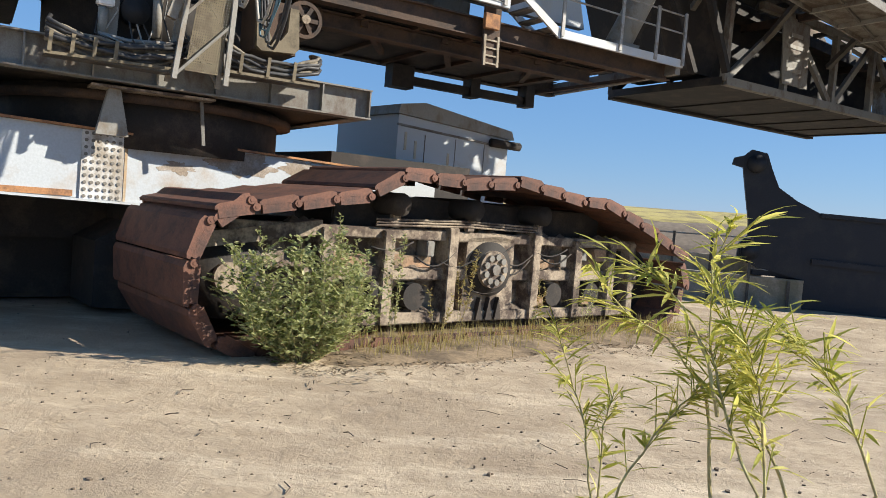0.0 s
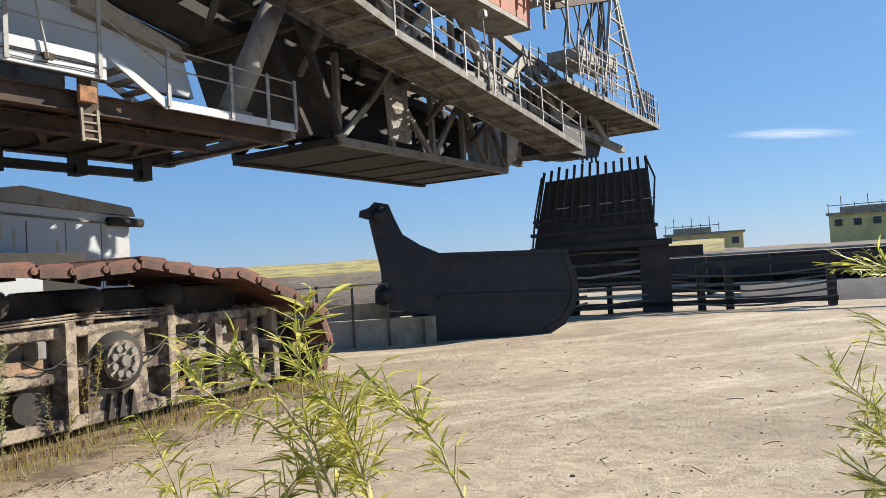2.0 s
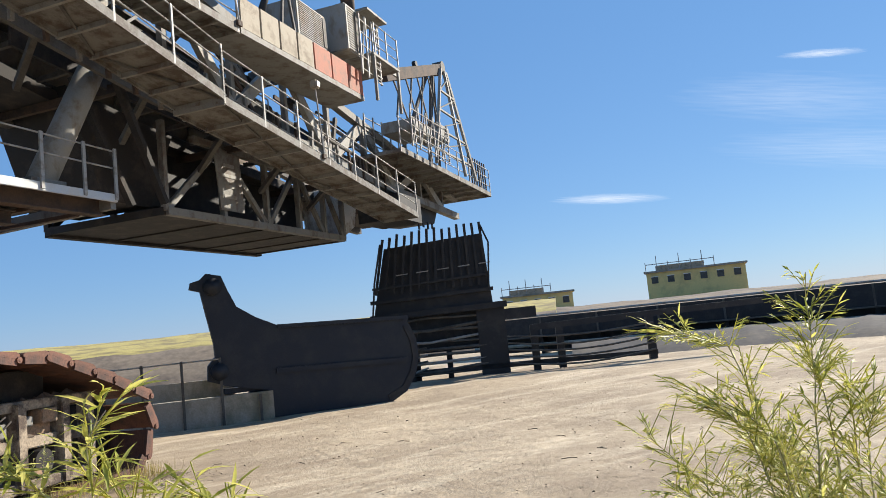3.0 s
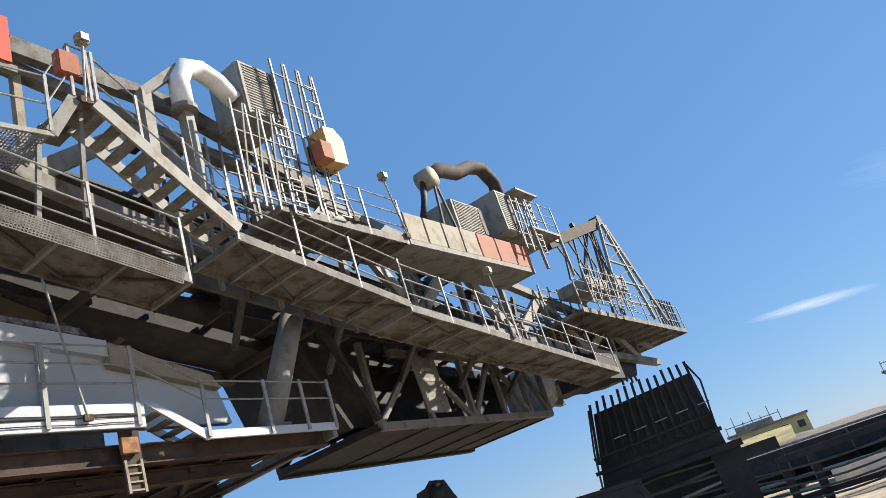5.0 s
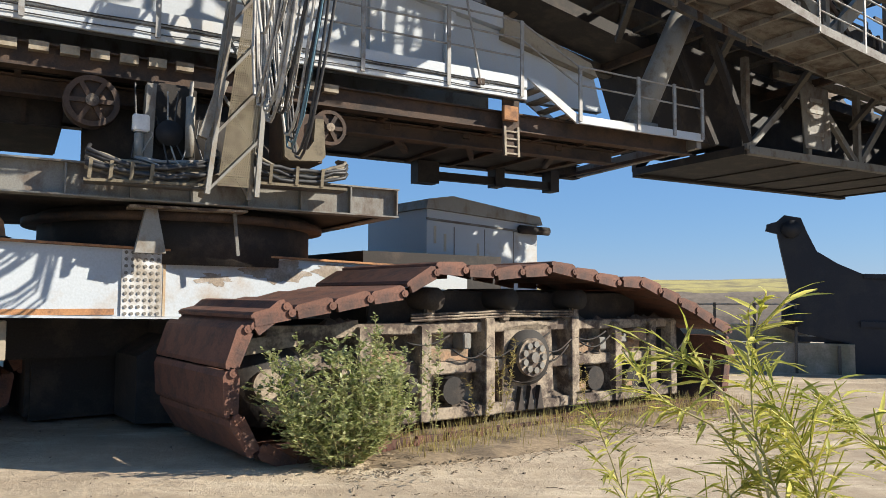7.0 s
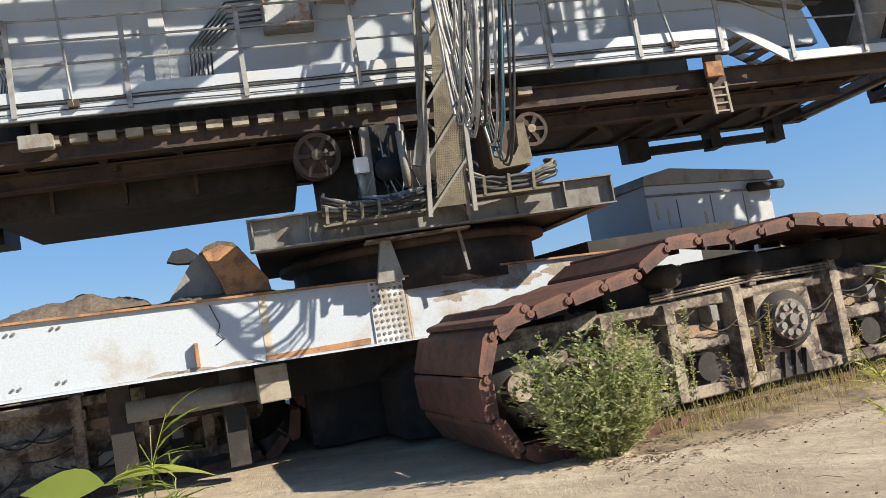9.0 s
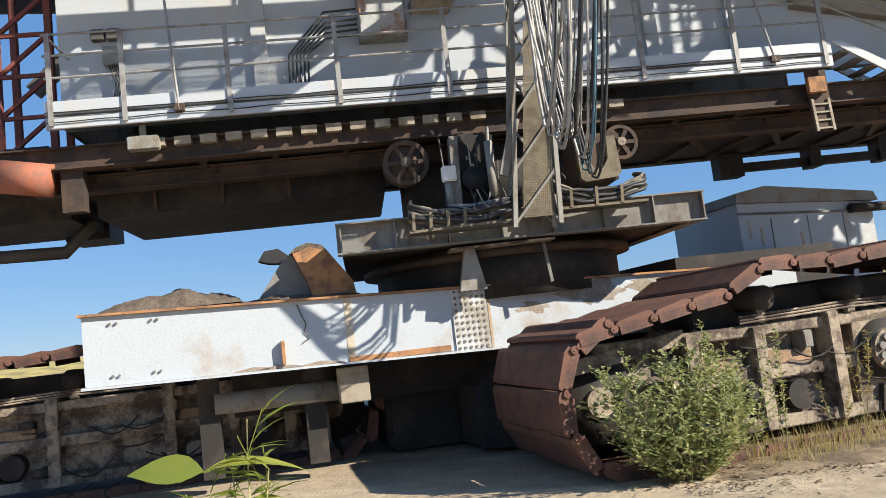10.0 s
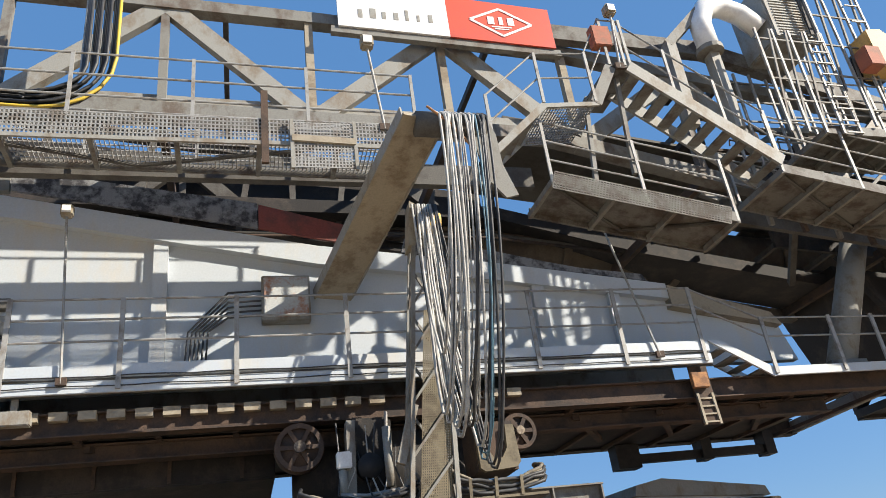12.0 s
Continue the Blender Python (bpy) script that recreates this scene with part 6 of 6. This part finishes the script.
# ---- machinery and braces packed along the boom ----
rb_ = random.Random(77)
for n_, (u0, u1, lab) in enumerate(((8.5, 13.5, "cluttered brackets, pipes and gearboxes behind the stair"), (13.5, 19.0, "dark gearboxes, pipes and braces inside the boom"), (19.0, 25.0, "rusty pipes, braces and boxes towards the boom tip"))):
    mach = thing("boom_machinery", MBOOM, ((u0 + u1) / 2, 11, height_on(bot, (u0 + u1) / 2)), lab, "machinery", "boom machinery")
    for k in range(9):
        u = rb_.uniform(u0, u1)
        lo, hi = height_on(bot, u), height_on(top, u)
        z, v = rb_.uniform(lo + 0.1, hi - 0.2), rb_.uniform(10.7, 11.8)
        w, h = rb_.uniform(0.2, 0.6), rb_.uniform(0.15, 0.45)
        gb = part("gearbox", box(u - w / 2, u + w / 2, v, v + 0.4, z, z + h, bevel=0.025), rb_.choice((grey_dark, brown, grey, dark)), mach)
        part("flange", drum(u, v - 0.05, v, z + h / 2, h * 0.35, 14), rb_.choice((grey, brown)), gb)
    for k in range(10):
        u = rb_.uniform(u0, u1 - 1.2)
        lo, hi = height_on(bot, u), height_on(top, u)
        a_, b_ = rb_.uniform(lo, hi), rb_.uniform(lo - 0.2, hi - 0.2)
        v = rb_.uniform(10.55, 11.6)
        part("brace", bar((u, v, a_), (u + rb_.uniform(0.4, 1.6), v, b_), rb_.choice((0.06, 0.1)), rb_.choice((0.06, 0.12))), rb_.choice((grey, grey_dark, brown, grey_light)), mach)
    for k in range(8):
        u = rb_.uniform(u0, u1 - 2.0)
        d_ = rb_.uniform(1.2, 3.0)
        f_ = rb_.uniform(0.1, 0.9)
        v = rb_.uniform(10.4, 11.5)
        z0, z1 = (height_on(bot, q) * (1 - f_) + height_on(top, q) * f_ for q in (u, u + d_))
        part("pipe", tube([(u, v, z0 - rb_.uniform(0.1, 0.5)), (u + 0.03, v, z0), (u + d_, v, z1), (u + d_, v, z1 - rb_.uniform(0.1, 0.4))], rb_.choice((0.02, 0.03, 0.05)), 8), rb_.choice((galv, brown, grey_dark)), mach)
    for k in range(7):
        u = u0 + (u1 - u0) * (k + 0.5) / 7
        z = height_on(bot, u)
        part("hanger", bar((u, 10.35, z - 0.9), (u + rb_.uniform(-0.15, 0.15), 10.35, z + 0.5), 0.07, 0.09), rb_.choice((grey, brown)), mach)

# ---- plants ----
def leaf(bm, p, d, n, length, width, bend=0.2, rows_at=((0.0, 0.1), (0.35, 1.0), (0.7, 0.7), (1.0, 0.03))):
    """A pointed leaf of four quads, folded along its rib and bent over."""
    d, n = d.normalized(), n.normalized()
    s = d.cross(n).normalized()
    n = s.cross(d)
    rows = []
    for f, w in rows_at:
        c = p + d * (length * f) - n * (bend * length * f * f)
        rows.append([bm.verts.new(c - s * (width * w / 2)), bm.verts.new(c - n * (width * 0.12 * w)), bm.verts.new(c + s * (width * w / 2))])
    for a, b in zip(rows, rows[1:]):
        bm.faces.new((a[0], a[1], b[1], b[0]))
        bm.faces.new((a[1], a[2], b[2], b[1]))


def plant(name, base, stems, leaf_len, leaf_w, per_m, mat, label, category, seed, bend=0.25, r=0.007, side=0.6, branch=0.3, reach=1.0, low=0.22):
    """Stems given as lists of points from the base; side shoots and leaves grow along each."""
    rg = random.Random(seed)
    ob = thing(name, MW, base, label, category, "yard plants")
    bl = bmesh.new()
    for line_ in stems:
        pts = [Vector(p) for p in line_]
        smooth = []
        for a, b in zip(pts, pts[1:]):
            for k in range(4):
                smooth.append(a.lerp(b, k / 4) + Vector((rg.uniform(-1, 1), rg.uniform(-1, 1), 0)) * 0.006)
        smooth.append(pts[-1])
        part("stem", tube(smooth, r, 6, None, True, r * 0.3), twig, ob)
        total = sum((b - a).length for a, b in zip(pts, pts[1:]))
        for k in range(int(per_m * total)):
            f = low + (1 - low) * rg.random() ** 0.8
            i = min(len(smooth) - 2, int(f * (len(smooth) - 1)))
            p = smooth[i].lerp(smooth[i + 1], rg.random())
            d = (smooth[i + 1] - smooth[i]).normalized()
            a = rg.uniform(0, 2 * math.pi)
            out = Vector((math.cos(a), math.sin(a), rg.uniform(-0.35, 0.5)))
            ln = leaf_len * rg.uniform(0.55, 1.15)
            if rg.random() < branch:
                q = p + (out * side + d).normalized() * ln * reach * rg.uniform(0.6, 1.6)
                tube([p, q], r * 0.35, 4, bl, False)
                for _ in range(3 if reach < 2 else 6):
                    leaf(bl, p.lerp(q, rg.uniform(0.2, 1)), out + d * rg.uniform(0, 0.8) + Vector((rg.uniform(-0.6, 0.6), rg.uniform(-0.6, 0.6), 0)), Vector((rg.uniform(-0.6, 0.6), rg.uniform(-0.6, 0.6), 1)), ln, leaf_w * rg.uniform(0.7, 1.2), bend)
            else:
                leaf(bl, p, out + d * rg.uniform(0.1, 0.9), Vector((rg.uniform(-0.6, 0.6), rg.uniform(-0.6, 0.6), 1)), ln, leaf_w * rg.uniform(0.7, 1.2), bend)
    part("foliage", bl, mat, ob)
    return ob


# yellow-green willow shoots close to the path
plant("willow_sapling", (1.1, 2.55, 0), [
    [(1.1, 2.55, 0), (1.07, 2.42, 0.76), (0.97, 2.46, 0.96), (0.9, 2.49, 1.21), (0.88, 2.5, 1.49), (0.92, 2.49, 1.61)],
    [(1.15, 2.55, 0), (1.21, 2.52, 0.73), (1.1, 2.57, 0.98), (1.04, 2.6, 1.2), (0.97, 2.63, 1.37)],
    [(1.0, 2.6, 0.6), (0.95, 2.63, 1.03), (0.81, 2.68, 1.21), (0.67, 2.72, 1.28), (0.56, 2.74, 1.4)],
    [(0.93, 2.45, 1.0), (0.88, 2.45, 1.18), (0.79, 2.48, 1.35), (0.72, 2.5, 1.42), (0.64, 2.52, 1.47)],
    [(1.2, 2.55, 0), (1.54, 2.57, 0.74), (1.44, 2.63, 1.03), (1.32, 2.7, 1.21), (1.27, 2.72, 1.24)],
    [(1.1, 2.55, 0), (1.11, 2.46, 0.76), (1.07, 2.48, 1.08), (1.02, 2.5, 1.24)]],
    0.14, 0.016, 54, leaf_willow, "young willow shoots with narrow yellow-green leaves", "sapling", 11, 0.3, 0.007, 0.6, 0.3, 1.0, 0.36)
plant("willow_sapling", (0.6, 2.75, 0), [
    [(0.6, 2.75, 0), (0.61, 2.78, 0.58), (0.57, 2.79, 0.83), (0.5, 2.81, 1.03), (0.43, 2.82, 1.21)],
    [(0.62, 2.72, 0), (0.68, 2.66, 0.67), (0.82, 2.63, 0.93), (0.9, 2.6, 1.05)],
    [(0.6, 2.74, 0), (0.64, 2.76, 0.5), (0.63, 2.77, 0.85), (0.66, 2.77, 0.98)]],
    0.12, 0.014, 52, leaf_willow, "slender willow shoot with narrow dull green leaves", "sapling", 15, 0.3, 0.006, 0.6, 0.2, 1.0, 0.35)
rw = random.Random(31)
shoots = []
for k in range(44):
    a, q = rw.uniform(0, 2 * math.pi), rw.uniform(0.2, 1.0)
    ox, oy, h = math.cos(a) * 0.7 * q, math.sin(a) * 0.75 * q, rw.uniform(0.7, 1.5) * (1.05 - 0.25 * q)
    b = (3.1 + ox * 0.15, 1.36 + oy * 0.15, 0)
    shoots.append([b, (3.1 + ox * 0.5, 1.36 + oy * 0.5, h * 0.55), (3.1 + ox * 0.9, 1.36 + oy * 0.9, h * 0.92), (3.1 + ox * 1.2, 1.36 + oy * 1.2, h)])
shoots.append([(3.1, 1.36, 0), (3.1, 1.5, 0.9), (3.15, 1.47, 1.4), (3.18, 1.46, 1.8)])
shoots.append([(2.98, 1.55, 0), (3.1, 1.6, 1.1), (3.02, 1.72, 1.55), (2.92, 1.9, 1.62)])
shoots.append([(2.98, 1.55, 0), (2.98, 1.7, 0.8), (2.92, 1.85, 1.05), (2.84, 2.02, 1.22)])
plant("willow_sapling", (3.1, 1.36, 0), shoots, 0.065, 0.009, 60, leaf_willow, "dense feathery willow shoots beside the sand", "sapling", 12, 0.2, 0.005, 1.0, 0.55, 2.4, 0.2)
plant("broadleaf_weed", (-2.1, 2.1, 0), [
    [(-2.1, 2.1, 0), (-2.1, 2.12, 0.8), (-2.12, 2.13, 1.22)],
    [(-2.1, 2.1, 0), (-2.16, 2.07, 0.8), (-2.17, 2.06, 1.15)],
    [(-2.08, 2.1, 0), (-2.04, 2.17, 0.8), (-2.0, 2.2, 1.2)],
    [(-2.1, 2.1, 0), (-2.07, 2.14, 0.8), (-2.05, 2.16, 1.4)]],
    0.15, 0.024, 17, leaf_broad, "leggy green weed with long drooping leaves", "weed", 13, 0.45)
wd = plant("broadleaf_weed", (-2.2, 1.95, 0), [[(-2.2, 1.95, 0), (-2.18, 2.0, 1.1)]], 0.1, 0.03, 8, leaf_broad, "weed with two wide bright green leaves", "weed", 14, 0.4)
big = bmesh.new()
wide_rows = ((0.0, 0.06), (0.1, 0.45), (0.24, 0.86), (0.4, 1.0), (0.56, 0.92), (0.72, 0.66), (0.87, 0.32), (1.0, 0.02))
leaf(big, Vector((-2.14, 2.0, 1.24)), Vector((-0.9, -0.7, 0.35)), Vector((0.3, -0.8, 1)), 0.27, 0.14, 0.35, wide_rows)
leaf(big, Vector((-2.14, 2.02, 1.24)), Vector((0.8, 0.75, 0.35)), Vector((0, -0.6, 1)), 0.34, 0.075, 0.6, wide_rows)
leaf(big, Vector((-2.2, 2.0, 1.15)), Vector((-0.5, -0.5, -0.5)), Vector((0, -0.8, 1)), 0.22, 0.12, 0.4, wide_rows)
part("broad_leaf", big, leaf_broad, wd, "wide pointed leaf")
# feathery shrub at the crawler's nose
rs = random.Random(21)
sh = []
cen = MC @ Vector((3.75, 6.55, 0))
for i in range(52):
    a, k = rs.uniform(0, 2 * math.pi), math.sqrt(rs.uniform(0.02, 1))
    dx = MC.to_3x3() @ Vector((math.cos(a) * 0.85 * k, math.sin(a) * 0.45 * k, 0))
    h = (0.35 + 0.95 * math.sqrt(max(0, 1 - k * k * 0.8))) * rs.uniform(0.6, 1.08)
    root = cen + dx * 0.2
    sh.append([tuple(root), tuple(cen + dx * 0.85 + Vector((0, 0, h * 0.42))), tuple(cen + dx * 1.05 + Vector((rs.uniform(-0.1, 0.1), rs.uniform(-0.1, 0.1), h)))])
plant("shrub", tuple(cen), sh, 0.052, 0.034, 46, leaf_bush, "olive green shrub with small leaves at the crawler's nose", "shrub", 22, 0.1, 0.004, 1.6, 0.75, 3.0, 0.05)
for i, (u, v, h, n) in enumerate(((5.1, 6.9, 1.2, 4), (6.35, 7.2, 1.1, 4), (4.4, 7.0, 1.5, 4), (7.9, 7.25, 0.8, 3), (8.8, 7.2, 0.7, 3), (5.8, 6.9, 0.6, 3))):
    c = MC @ Vector((u, v, 0))
    sts = []
    for k in range(n):
        dx = Vector((rs.uniform(-0.2, 0.2), rs.uniform(-0.2, 0.2), 0))
        sts.append([tuple(c), tuple(c + dx * 0.6 + Vector((0, 0, h * 0.5))), tuple(c + dx + Vector((0, 0, h * rs.uniform(0.8, 1.1))))])
    plant("weed", tuple(c), sts, 0.05, 0.02, 55, leaf_bush if i % 2 == 0 else leaf_dry, "thin dusty weed growing up the crawler frame", "weed", 40 + i, 0.1, 0.004)


def grass(name, n, place, hmin, hmax, mat, label):
    bm = bmesh.new()
    for _ in range(n):
        x, y = place()
        a = rs.uniform(0, 2 * math.pi)
        h = rs.uniform(hmin, hmax)
        k = rs.uniform(0.1, 1.1)
        leaf(bm, Vector((x, y, -0.01)), Vector((math.cos(a) * k, math.sin(a) * k, 1)), Vector((math.cos(a), math.sin(a), 0.3)), h, 0.005 + h * 0.01, rs.uniform(0.1, 0.6))
    return solid(name, bm, mat, MW, label, "grass", "stuff")


def along_crawler():
    p = MC @ Vector((rs.uniform(4.5, 10.6), rs.gauss(6.8, 0.26), 0))
    return p.x, p.y


def foreground():
    az, d = rs.uniform(44, 58), rs.uniform(2.3, 4.2)
    return polar(az, d)


grass("dry_grass", 3200, along_crawler, 0.05, 0.27, leaf_dry, "dry yellow grass along the foot of the crawler")
grass("green_grass", 150, foreground, 0.3, 0.9, leaf_willow, "tall thin grass blades beside the weeds")
